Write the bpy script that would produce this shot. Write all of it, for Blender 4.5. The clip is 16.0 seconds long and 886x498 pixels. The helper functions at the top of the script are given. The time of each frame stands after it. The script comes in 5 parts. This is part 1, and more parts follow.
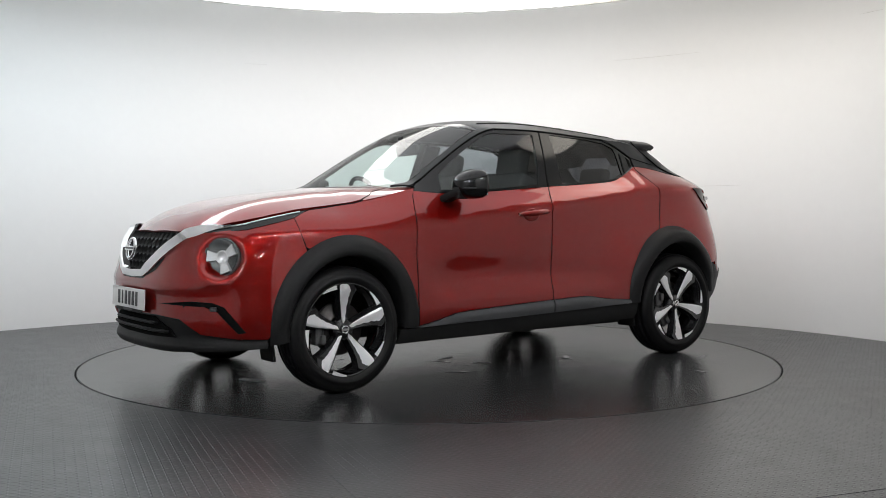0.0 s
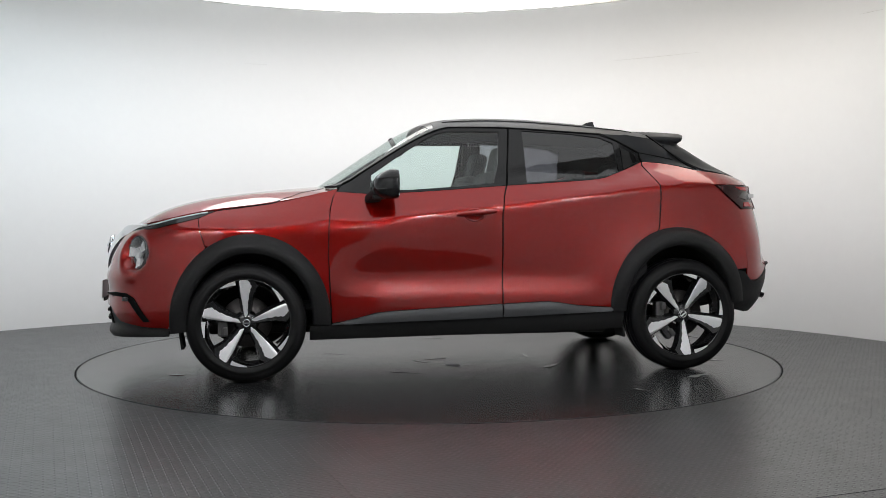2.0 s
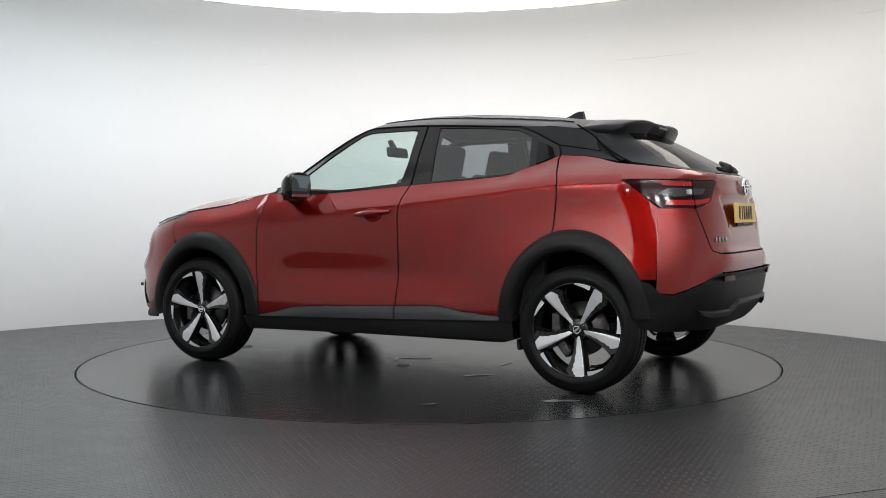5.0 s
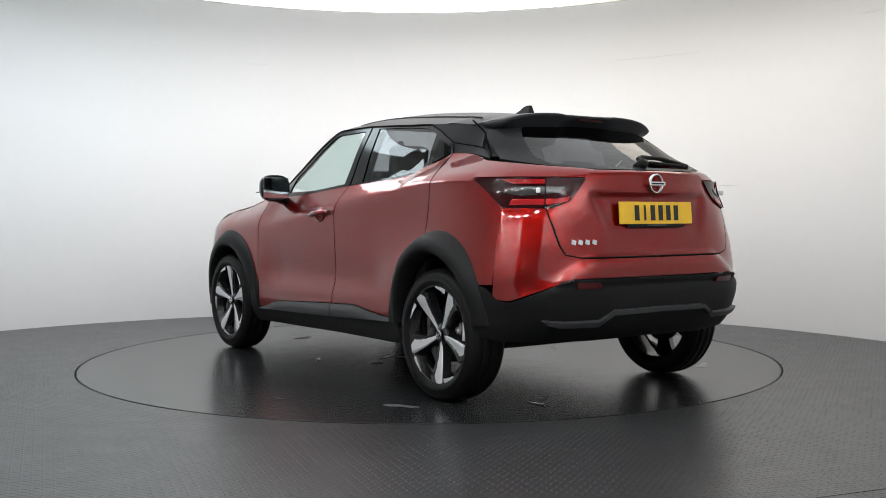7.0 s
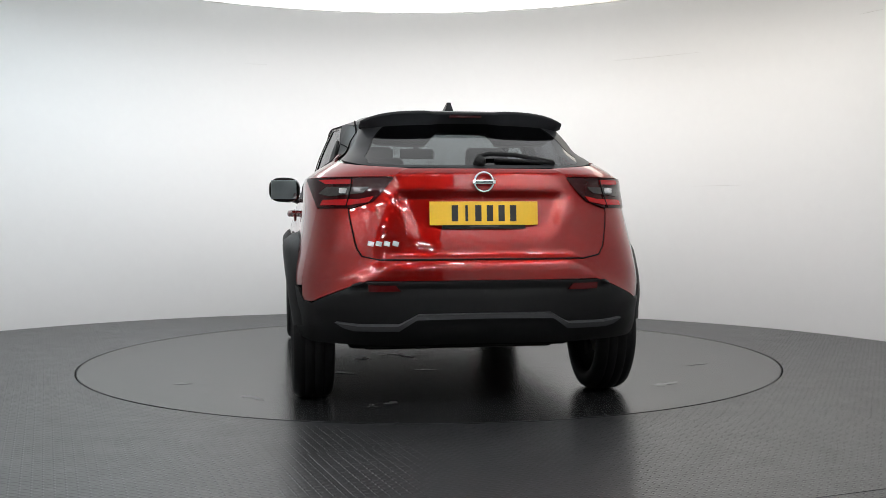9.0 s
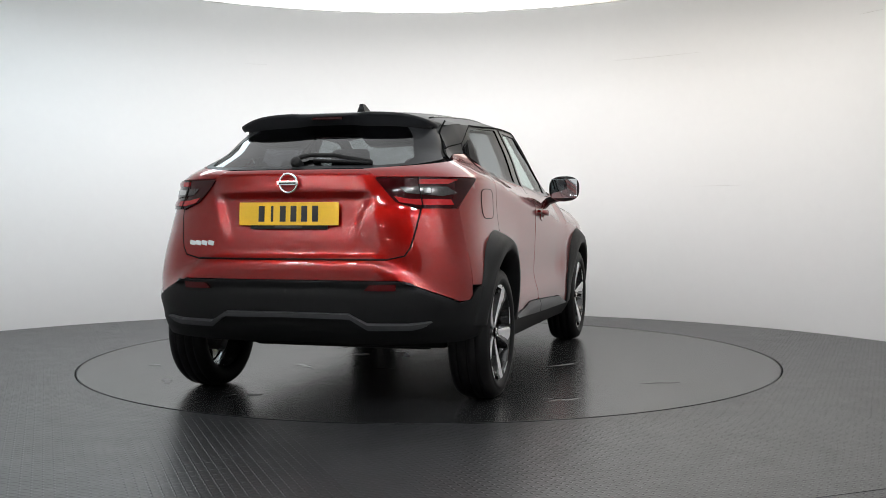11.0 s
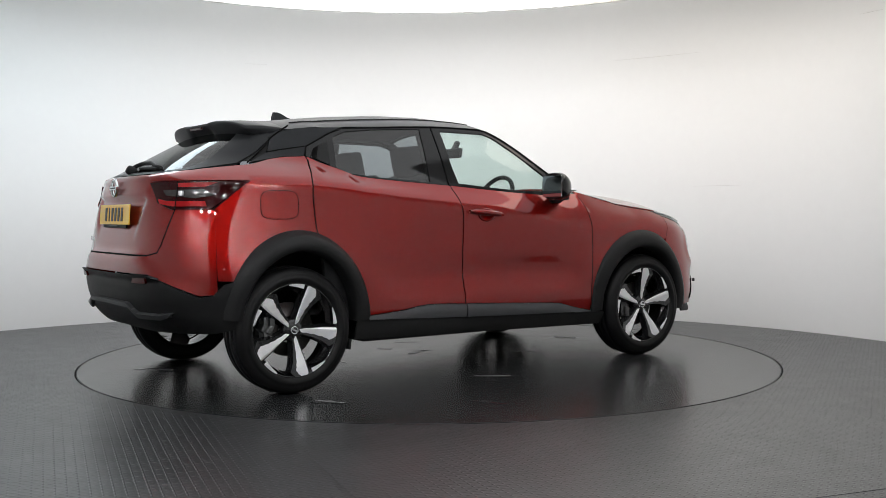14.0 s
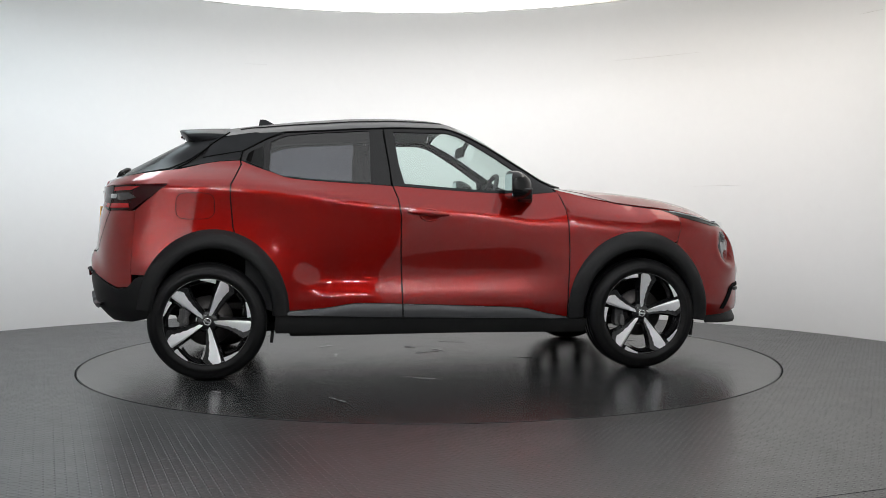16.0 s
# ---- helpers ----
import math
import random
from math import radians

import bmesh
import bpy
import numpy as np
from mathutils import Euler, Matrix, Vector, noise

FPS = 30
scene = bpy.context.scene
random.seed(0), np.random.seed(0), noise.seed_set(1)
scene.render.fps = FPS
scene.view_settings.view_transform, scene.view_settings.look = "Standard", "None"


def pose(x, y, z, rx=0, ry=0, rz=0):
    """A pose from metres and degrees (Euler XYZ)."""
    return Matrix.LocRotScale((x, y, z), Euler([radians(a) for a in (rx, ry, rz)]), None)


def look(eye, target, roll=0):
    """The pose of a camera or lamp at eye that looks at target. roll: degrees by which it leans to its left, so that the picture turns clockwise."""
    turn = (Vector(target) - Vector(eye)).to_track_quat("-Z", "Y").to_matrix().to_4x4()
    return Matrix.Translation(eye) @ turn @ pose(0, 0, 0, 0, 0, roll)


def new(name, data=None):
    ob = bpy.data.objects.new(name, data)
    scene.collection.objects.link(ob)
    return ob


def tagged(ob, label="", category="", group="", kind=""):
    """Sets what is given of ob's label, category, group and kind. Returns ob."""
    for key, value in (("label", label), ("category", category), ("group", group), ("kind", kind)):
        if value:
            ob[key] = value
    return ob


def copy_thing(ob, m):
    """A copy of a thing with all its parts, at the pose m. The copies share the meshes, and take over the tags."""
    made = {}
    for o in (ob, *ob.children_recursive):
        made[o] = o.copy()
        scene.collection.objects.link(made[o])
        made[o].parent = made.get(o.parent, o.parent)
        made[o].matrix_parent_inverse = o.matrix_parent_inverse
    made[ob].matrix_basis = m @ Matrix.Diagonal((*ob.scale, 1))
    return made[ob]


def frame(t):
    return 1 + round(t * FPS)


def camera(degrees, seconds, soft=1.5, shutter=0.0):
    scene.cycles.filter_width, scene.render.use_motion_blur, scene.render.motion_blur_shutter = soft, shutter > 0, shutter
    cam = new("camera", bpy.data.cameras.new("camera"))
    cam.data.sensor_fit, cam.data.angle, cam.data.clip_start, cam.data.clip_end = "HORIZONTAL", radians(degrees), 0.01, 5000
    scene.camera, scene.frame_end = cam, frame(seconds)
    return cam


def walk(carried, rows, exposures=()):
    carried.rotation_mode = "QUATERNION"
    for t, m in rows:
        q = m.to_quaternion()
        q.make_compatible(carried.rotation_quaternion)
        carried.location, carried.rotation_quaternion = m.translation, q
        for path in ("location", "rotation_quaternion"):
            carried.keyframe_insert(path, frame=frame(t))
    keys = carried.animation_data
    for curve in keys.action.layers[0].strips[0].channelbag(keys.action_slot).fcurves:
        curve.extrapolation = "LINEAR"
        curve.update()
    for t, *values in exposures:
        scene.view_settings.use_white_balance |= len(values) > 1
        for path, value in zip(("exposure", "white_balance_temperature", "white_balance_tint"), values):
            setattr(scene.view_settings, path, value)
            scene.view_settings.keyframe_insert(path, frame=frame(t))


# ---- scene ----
from mathutils.geometry import tessellate_polygon

# ---------------------------------------------------------------- camera
EYE = Vector((0.0, -6.8988, 0.9553))
AIM = EYE + Vector((0.01109, 0.99938, -0.03344)) * 6.9
cam = camera(47.1, 16.0, soft=0.85)
walk(cam, [(0.0, look(EYE, AIM, -0.168)), (16.0, look(EYE, AIM, -0.168))])

# ---------------------------------------------------------------- world and lights
world = bpy.data.worlds.new("studio_world")
scene.world = world
world.use_nodes = True
world.node_tree.nodes["Background"].inputs["Color"].default_value = (0.02, 0.021, 0.023, 1)
world.node_tree.nodes["Background"].inputs["Strength"].default_value = 0.3
scene.view_settings.exposure = 0.0

CEILING_Z = 2.78        # underside of the luminous ceiling disc
HUB = Vector((-0.40, -1.10))   # centre of the round studio wall
WALL_R = 4.17
LIGHT_R = 3.20
RING_IN = 2.45
LIGHT_POWER = 4.7
AXIS = Vector((-0.012, -0.010))   # the turntable's axis on the floor


# ---------------------------------------------------------------- materials
def mat(name):
    m = bpy.data.materials.new(name)
    m.use_nodes = True
    nt = m.node_tree
    return m, nt, nt.nodes["Principled BSDF"]


def node(nt, kind, **kw):
    n = nt.nodes.new(kind)
    for k, v in kw.items():
        if k in n.inputs:
            n.inputs[k].default_value = v
    return n


def plain(name, colour, rough=0.5, metal=0.0, coat=0.0, grain=0.0, scale=60.0, bump=0.0, spec=0.5, rvar=0.0):
    """A surface with a little grain in colour, gloss and relief."""
    m, nt, b = mat(name)
    b.inputs["Base Color"].default_value = (*colour, 1)
    b.inputs["Roughness"].default_value = rough
    b.inputs["Metallic"].default_value = metal
    b.inputs["Coat Weight"].default_value = coat
    b.inputs["Coat Roughness"].default_value = 0.04
    b.inputs["Specular IOR Level"].default_value = spec
    if grain or bump or rvar:
        tc = node(nt, "ShaderNodeTexCoord")
        nz = node(nt, "ShaderNodeTexNoise", Scale=scale, Detail=4.0)
        big = node(nt, "ShaderNodeTexNoise", Scale=scale * 0.06, Detail=3.0)
        nt.links.new(tc.outputs["Object"], nz.inputs["Vector"])
        nt.links.new(tc.outputs["Object"], big.inputs["Vector"])
        add = node(nt, "ShaderNodeMath")
        add.operation = "ADD"
        nt.links.new(nz.outputs["Fac"], add.inputs[0])
        nt.links.new(big.outputs["Fac"], add.inputs[1])
        if grain:
            ramp = node(nt, "ShaderNodeMapRange")
            ramp.inputs["From Min"].default_value = 0.6
            ramp.inputs["From Max"].default_value = 1.4
            ramp.inputs["To Min"].default_value = 1 - grain
            ramp.inputs["To Max"].default_value = 1 + grain
            nt.links.new(add.outputs[0], ramp.inputs["Value"])
            mul = node(nt, "ShaderNodeVectorMath")
            mul.operation = "SCALE"
            mul.inputs[0].default_value = colour
            nt.links.new(ramp.outputs[0], mul.inputs["Scale"])
            nt.links.new(mul.outputs[0], b.inputs["Base Color"])
        if rvar:
            rr = node(nt, "ShaderNodeMapRange")
            rr.inputs["From Min"].default_value = 0.6
            rr.inputs["From Max"].default_value = 1.4
            rr.inputs["To Min"].default_value = rough - rvar
            rr.inputs["To Max"].default_value = rough + rvar
            nt.links.new(add.outputs[0], rr.inputs["Value"])
            nt.links.new(rr.outputs[0], b.inputs["Roughness"])
        if bump:
            bp = node(nt, "ShaderNodeBump", Strength=bump, Distance=0.002)
            nt.links.new(nz.outputs["Fac"], bp.inputs["Height"])
            nt.links.new(bp.outputs[0], b.inputs["Normal"])
    return m


def paint_material():
    m, nt, b = mat("red_metallic_paint")
    tc = node(nt, "ShaderNodeTexCoord")
    flake = node(nt, "ShaderNodeTexVoronoi", Scale=900.0)
    nt.links.new(tc.outputs["Object"], flake.inputs["Vector"])
    mix = node(nt, "ShaderNodeMixRGB")
    mix.inputs["Color1"].default_value = (0.160, 0.0017, 0.0009, 1)
    mix.inputs["Color2"].default_value = (0.262, 0.0038, 0.0020, 1)
    nt.links.new(flake.outputs["Color"], mix.inputs["Fac"])
    nt.links.new(mix.outputs[0], b.inputs["Base Color"])
    b.inputs["Metallic"].default_value = 0.70
    b.inputs["Specular IOR Level"].default_value = 0.04
    b.inputs["Roughness"].default_value = 0.33
    b.inputs["Coat Weight"].default_value = 1.0
    b.inputs["Coat Roughness"].default_value = 0.006
    b.inputs["Coat IOR"].default_value = 1.52
    peel = node(nt, "ShaderNodeTexNoise", Scale=55.0, Detail=2.0)
    nt.links.new(tc.outputs["Object"], peel.inputs["Vector"])
    bp = node(nt, "ShaderNodeBump", Strength=0.02, Distance=0.002)
    nt.links.new(peel.outputs["Fac"], bp.inputs["Height"])
    nt.links.new(bp.outputs[0], b.inputs["Coat Normal"])
    return m


def glass_material(name, tint, gloss=0.06):
    """Thin tinted pane: see-through, with a mirror gloss that grows at grazing angles."""
    m = bpy.data.materials.new(name)
    m.use_nodes = True
    nt = m.node_tree
    nt.nodes.remove(nt.nodes["Principled BSDF"])
    tr = node(nt, "ShaderNodeBsdfTransparent")
    tr.inputs["Color"].default_value = (*tint, 1)
    gl = node(nt, "ShaderNodeBsdfGlossy")
    gl.inputs["Roughness"].default_value = 0.015
    lw = node(nt, "ShaderNodeLayerWeight", Blend=0.5)
    pw = node(nt, "ShaderNodeMath")
    pw.operation = "POWER"
    pw.inputs[1].default_value = 4.0
    nt.links.new(lw.outputs["Facing"], pw.inputs[0])
    fr = node(nt, "ShaderNodeMath")
    fr.operation = "MULTIPLY_ADD"
    fr.inputs[1].default_value = 0.5
    fr.inputs[2].default_value = gloss
    nt.links.new(pw.outputs[0], fr.inputs[0])
    mix = node(nt, "ShaderNodeMixShader")
    nt.links.new(fr.outputs[0], mix.inputs[0])
    nt.links.new(tr.outputs[0], mix.inputs[1])
    nt.links.new(gl.outputs[0], mix.inputs[2])
    nt.links.new(mix.outputs[0], nt.nodes["Material Output"].inputs["Surface"])
    return m


def lit(name, colour, strength):
    m = bpy.data.materials.new(name)
    m.use_nodes = True
    nt = m.node_tree
    nt.nodes.remove(nt.nodes["Principled BSDF"])
    em = node(nt, "ShaderNodeEmission", Strength=strength)
    em.inputs["Color"].default_value = (*colour, 1)
    nt.links.new(em.outputs[0], nt.nodes["Material Output"].inputs["Surface"])
    return m


def floor_material(name, wet, tone=1.0, turned=20.7):
    """Grey painted tread plate: rows of small raised bars, worn and scuffed; wet: the smoother turntable top with damp patches."""
    m, nt, b = mat(name)
    tc = node(nt, "ShaderNodeTexCoord")
    turn = node(nt, "ShaderNodeMapping")
    turn.inputs["Rotation"].default_value = (0, 0, radians(-turned))
    nt.links.new(tc.outputs["Object"], turn.inputs["Vector"])
    sep = node(nt, "ShaderNodeSeparateXYZ")
    nt.links.new(turn.outputs[0], sep.inputs[0])

    def math_node(op, a, c=None, d=None):
        n = node(nt, "ShaderNodeMath")
        n.operation = op
        for i, v in enumerate((a, c, d)):
            if v is None:
                continue
            if isinstance(v, (int, float)):
                n.inputs[i].default_value = v
            else:
                nt.links.new(v, n.inputs[i])
        return n.outputs[0]
    # bars: short lens shapes, alternately along x and along y, in a 38 mm lattice
    def bars(shift):
        u = math_node("ADD", math_node("MULTIPLY", sep.outputs[0], 26.0), shift)
        v = math_node("ADD", math_node("MULTIPLY", sep.outputs[1], 26.0), shift)
        fu = math_node("SUBTRACT", math_node("FRACT", u), 0.5)
        fv = math_node("SUBTRACT", math_node("FRACT", v), 0.5)
        return fu, fv
    fu, fv = bars(0.0)
    one = math_node("ADD", math_node("MULTIPLY", math_node("MULTIPLY", fu, fu), 7.0), math_node("MULTIPLY", math_node("MULTIPLY", fv, fv), 90.0))
    gu, gv = bars(0.5)
    two = math_node("ADD", math_node("MULTIPLY", math_node("MULTIPLY", gu, gu), 90.0), math_node("MULTIPLY", math_node("MULTIPLY", gv, gv), 7.0))
    height = math_node("MAXIMUM", math_node("SUBTRACT", 1.0, one), math_node("SUBTRACT", 1.0, two))
    height = math_node("MAXIMUM", height, 0.0)
    stain = node(nt, "ShaderNodeTexNoise", Scale=0.9, Detail=5.0, Roughness=0.6)
    fine = node(nt, "ShaderNodeTexNoise", Scale=45.0, Detail=3.0)
    scuff = node(nt, "ShaderNodeTexNoise", Scale=6.0, Detail=6.0, Roughness=0.7)
    for n in (stain, fine, scuff):
        nt.links.new(tc.outputs["Object"], n.inputs["Vector"])
    ramp = node(nt, "ShaderNodeValToRGB")
    ramp.color_ramp.elements[0].position, ramp.color_ramp.elements[1].position = 0.3, 0.75
    lo, hi = ((0.015, 0.0154, 0.0162), (0.024, 0.0245, 0.0258)) if wet else ((0.023, 0.0235, 0.025), (0.033, 0.034, 0.0362))
    ramp.color_ramp.elements[0].color = (*(c * tone for c in lo), 1)
    ramp.color_ramp.elements[1].color = (*(c * tone for c in hi), 1)
    mixv = math_node("ADD", math_node("MULTIPLY", stain.outputs["Fac"], 0.7), math_node("MULTIPLY", fine.outputs["Fac"], 0.3))
    nt.links.new(mixv, ramp.inputs["Fac"])
    nt.links.new(ramp.outputs[0], b.inputs["Base Color"])
    rr = node(nt, "ShaderNodeMapRange")
    rr.inputs["From Min"].default_value, rr.inputs["From Max"].default_value = 0.35, 0.65
    rr.inputs["To Min"].default_value, rr.inputs["To Max"].default_value = (0.23, 0.25) if wet else (0.28, 0.33)
    nt.links.new(scuff.outputs["Fac"], rr.inputs["Value"])
    nt.links.new(rr.outputs[0], b.inputs["Roughness"])
    b.inputs["Specular IOR Level"].default_value = 0.45
    bp = node(nt, "ShaderNodeBump", Strength=0.022 if wet else 1.0, Distance=0.0018)
    nt.links.new(height, bp.inputs["Height"])
    bp2 = node(nt, "ShaderNodeBump", Strength=0.0003 if wet else 0.012, Distance=0.002)
    nt.links.new(scuff.outputs["Fac"], bp2.inputs["Height"])
    nt.links.new(bp.outputs[0], bp2.inputs["Normal"])
    nt.links.new(bp2.outputs[0], b.inputs["Normal"])
    return m


RED = paint_material()
BLACK = plain("black_gloss_paint", (0.007, 0.007, 0.0075), 0.16, 0.0, 0.0, grain=0.1, scale=40, spec=0.35)
ROOF = plain("black_metallic_roof_paint", (0.020, 0.021, 0.023), 0.38, 0.0, 0.0, grain=0.15, scale=300, spec=0.12)
TRIM = plain("black_textured_plastic", (0.0095, 0.0097, 0.010), 0.5, grain=0.12, scale=400, bump=0.25, rvar=0.05, spec=0.2)
SILVER_TRIM = plain("dark_grey_satin_plastic", (0.042, 0.043, 0.046), 0.4, grain=0.1, scale=300, bump=0.1)
DARK = plain("underbody_black", (0.004, 0.004, 0.004), 0.8, grain=0.2, scale=30)
RUBBER = plain("tyre_rubber", (0.005, 0.005, 0.0053), 0.5, grain=0.2, scale=120, bump=0.15, rvar=0.08, spec=0.2)
GAP = plain("panel_gap_black", (0.003, 0.003, 0.003), 0.9, spec=0.1)
CHROME = plain("chrome", (0.82, 0.83, 0.84), 0.08, 1.0, grain=0.03, scale=30)
MACHINED = plain("machined_alloy", (0.85, 0.85, 0.86), 0.42, 0.65, grain=0.06, scale=200, bump=0.04)
ALLOY_BLACK = plain("black_alloy_paint", (0.012, 0.012, 0.013), 0.25, 0.2, 0.7, grain=0.1, scale=60)
STEEL = plain("brake_disc_steel", (0.16, 0.15, 0.145), 0.4, 1.0, grain=0.25, scale=90)
CAST = plain("cast_caliper_metal", (0.13, 0.13, 0.13), 0.45, 0.8, grain=0.3, scale=70)
YELLOW = plain("yellow_plate", (0.85, 0.50, 0.012), 0.35, 0, 0.4, grain=0.05, scale=90)
WHITE_PLATE = plain("white_plate", (0.72, 0.72, 0.71), 0.35, 0, 0.4, grain=0.04, scale=90)
INK = plain("plate_ink", (0.01, 0.01, 0.012), 0.4, grain=0.05)
RED_LENS = plain("red_lamp_lens", (0.32, 0.005, 0.007), 0.14, 0, 0.15, grain=0.1, scale=200)
DARK_LENS = plain("smoked_red_lens", (0.024, 0.0014, 0.002), 0.10, 0, 0.0, grain=0.1, scale=100, spec=0.25)
REFLECTOR = plain("red_reflector", (0.06, 0.0015, 0.002), 0.25, grain=0.1, scale=200)
CLEAR_LENS = plain("clear_lamp_lens", (0.05, 0.046, 0.046), 0.14, 0.3, 0.1, grain=0.3, scale=60)
LAMP_SILVER = plain("lamp_reflector_silver", (0.75, 0.76, 0.77), 0.22, 0.35, 0.5, grain=0.15, scale=30)
LAMP_BOWL = plain("lamp_bowl_grey", (0.16, 0.165, 0.17), 0.25, 0.6, 0.3, grain=0.2, scale=40)
CABIN = plain("dark_cabin_trim", (0.016, 0.016, 0.017), 0.7, grain=0.2, scale=60, bump=0.2)
SEAT = plain("dark_seat_fabric", (0.035, 0.035, 0.038), 0.85, grain=0.25, scale=200, bump=0.4)
GLASS = glass_material("clear_green_glass", (0.80, 0.89, 0.87))
PRIVACY = glass_material("privacy_glass", (0.29, 0.30, 0.325), 0.075)
REAR_GLASS = glass_material("rear_privacy_glass", (0.17, 0.18, 0.19))
MIRROR = plain("mirror_glass", (0.5, 0.56, 0.58), 0.02, 1.0)
WALL = plain("white_wall_paint", (0.80, 0.80, 0.80), 0.62, grain=0.012, scale=14, bump=0.04)
CEIL = plain("white_ceiling_paint", (0.75, 0.75, 0.74), 0.8, grain=0.02, scale=10)
BACK = plain("grey_room_paint", (0.5, 0.5, 0.5), 0.8, grain=0.15, scale=6)
JOINT = plain("board_joint_filler", (0.70, 0.69, 0.68), 0.8, grain=0.1, scale=20)
SHEET = floor_material("lighter_tread_plate", False, 1.18, 0.0)
FLOOR = floor_material("grey_tread_plate", False)
TABLE = floor_material("grey_turntable_plate", True)
CENTRE_FILL = lit("centre_fill_glow", (0.97, 0.985, 1.0), 1.25)
CLEAR = glass_material("clear_lamp_cover", (0.95, 0.96, 0.96))
LAMP_COOL = lit("cool_white_lamp", (0.80, 0.935, 1.0), LIGHT_POWER * 1.45)
LAMP_WHITE = lit("white_lamp", (1.0, 0.985, 0.965), LIGHT_POWER)
LAMP_WARM = lit("warm_white_lamp", (1.0, 0.935, 0.84), LIGHT_POWER * 0.70)
EDGE = plain("turntable_edge_steel", (0.018, 0.018, 0.019), 0.5, 0.1, grain=0.2, scale=30)
WET = plain("damp_film", (0.020, 0.020, 0.021), 0.16, grain=0.1, scale=30, spec=0.6)
SCUFF = plain("pale_dried_smear", (0.11, 0.11, 0.11), 0.35, grain=0.3, scale=40)
STRIP_LIGHT = lit("strip_lamp_tube", (0.97, 0.985, 1.0), 380.0)


# ---------------------------------------------------------------- mesh helpers
def part(name, verts, faces, material, parent=None, label="", smooth=True, mats=None):
    me = bpy.data.meshes.new(name)
    me.from_pydata([tuple(v) for v in verts], [], faces)
    me.materials.append(material)
    if smooth:
        me.polygons.foreach_set("use_smooth", [True] * len(me.polygons))
    me.update()
    ob = new(name, me)
    ob.parent = parent
    if label:
        ob["label"] = label
    return ob


def from_bm(name, bm, material, parent=None, label="", smooth=False):
    bmesh.ops.recalc_face_normals(bm, faces=bm.faces[:])
    me = bpy.data.meshes.new(name)
    bm.to_mesh(me)
    bm.free()
    me.materials.append(material)
    if smooth:
        me.polygons.foreach_set("use_smooth", [True] * len(me.polygons))
    ob = new(name, me)
    ob.parent = parent
    if label:
        ob["label"] = label
    return ob


def box(bm, size, at, turn=(0, 0, 0), bevel=0.0, seg=2):
    made = bmesh.ops.create_cube(bm, size=1.0)["verts"]
    m = pose(*at, *turn) @ Matrix.Diagonal((*size, 1))
    bmesh.ops.transform(bm, matrix=m, verts=made)
    if bevel:
        edges = list({e for v in made for e in v.link_edges})
        bmesh.ops.bevel(bm, geom=edges, offset=bevel, segments=seg, affect="EDGES", profile=0.6)


def lathe(profile, n=64, axis="y"):
    """Verts and faces of a profile [(radius, along)] turned about an axis."""
    verts, faces = [], []
    k = len(profile)
    for i in range(n):
        a = 2 * math.pi * i / n
        for r, h in profile:
            verts.append((r * math.cos(a), h, r * math.sin(a)) if axis == "y" else (r * math.cos(a), r * math.sin(a), h))
    for i in range(n):
        j = (i + 1) % n
        for q in range(k - 1):
            faces.append((i * k + q, i * k + q + 1, j * k + q + 1, j * k + q))
    return verts, faces


class Curve:
    """A smooth monotone curve through a few control points."""
    def __init__(self, *pts):
        pts = sorted(pts)
        self.x = [p[0] for p in pts]
        self.y = [p[1] for p in pts]
        self.m = slopes(self.x, self.y)

    def __call__(self, x):
        return herm(self.x, self.y, self.m, x)


def slopes(x, y):
    n = len(x)
    d = [(y[i + 1] - y[i]) / (x[i + 1] - x[i]) for i in range(n - 1)]
    m = [d[0]] + [0.0] * (n - 2) + [d[-1]]
    for i in range(1, n - 1):
        if d[i - 1] * d[i] > 0:
            m[i] = 2 * d[i - 1] * d[i] / (d[i - 1] + d[i])
    return m


def herm(x, y, m, v):
    if v <= x[0]:
        return y[0] + m[0] * (v - x[0])
    if v >= x[-1]:
        return y[-1] + m[-1] * (v - x[-1])
    i = 0
    while v >= x[i + 1]:
        i += 1
    h = x[i + 1] - x[i]
    t = (v - x[i]) / h
    t2, t3 = t * t, t * t * t
    return (2 * t3 - 3 * t2 + 1) * y[i] + (t3 - 2 * t2 + t) * h * m[i] + (-2 * t3 + 3 * t2) * y[i + 1] + (t3 - t2) * h * m[i + 1]


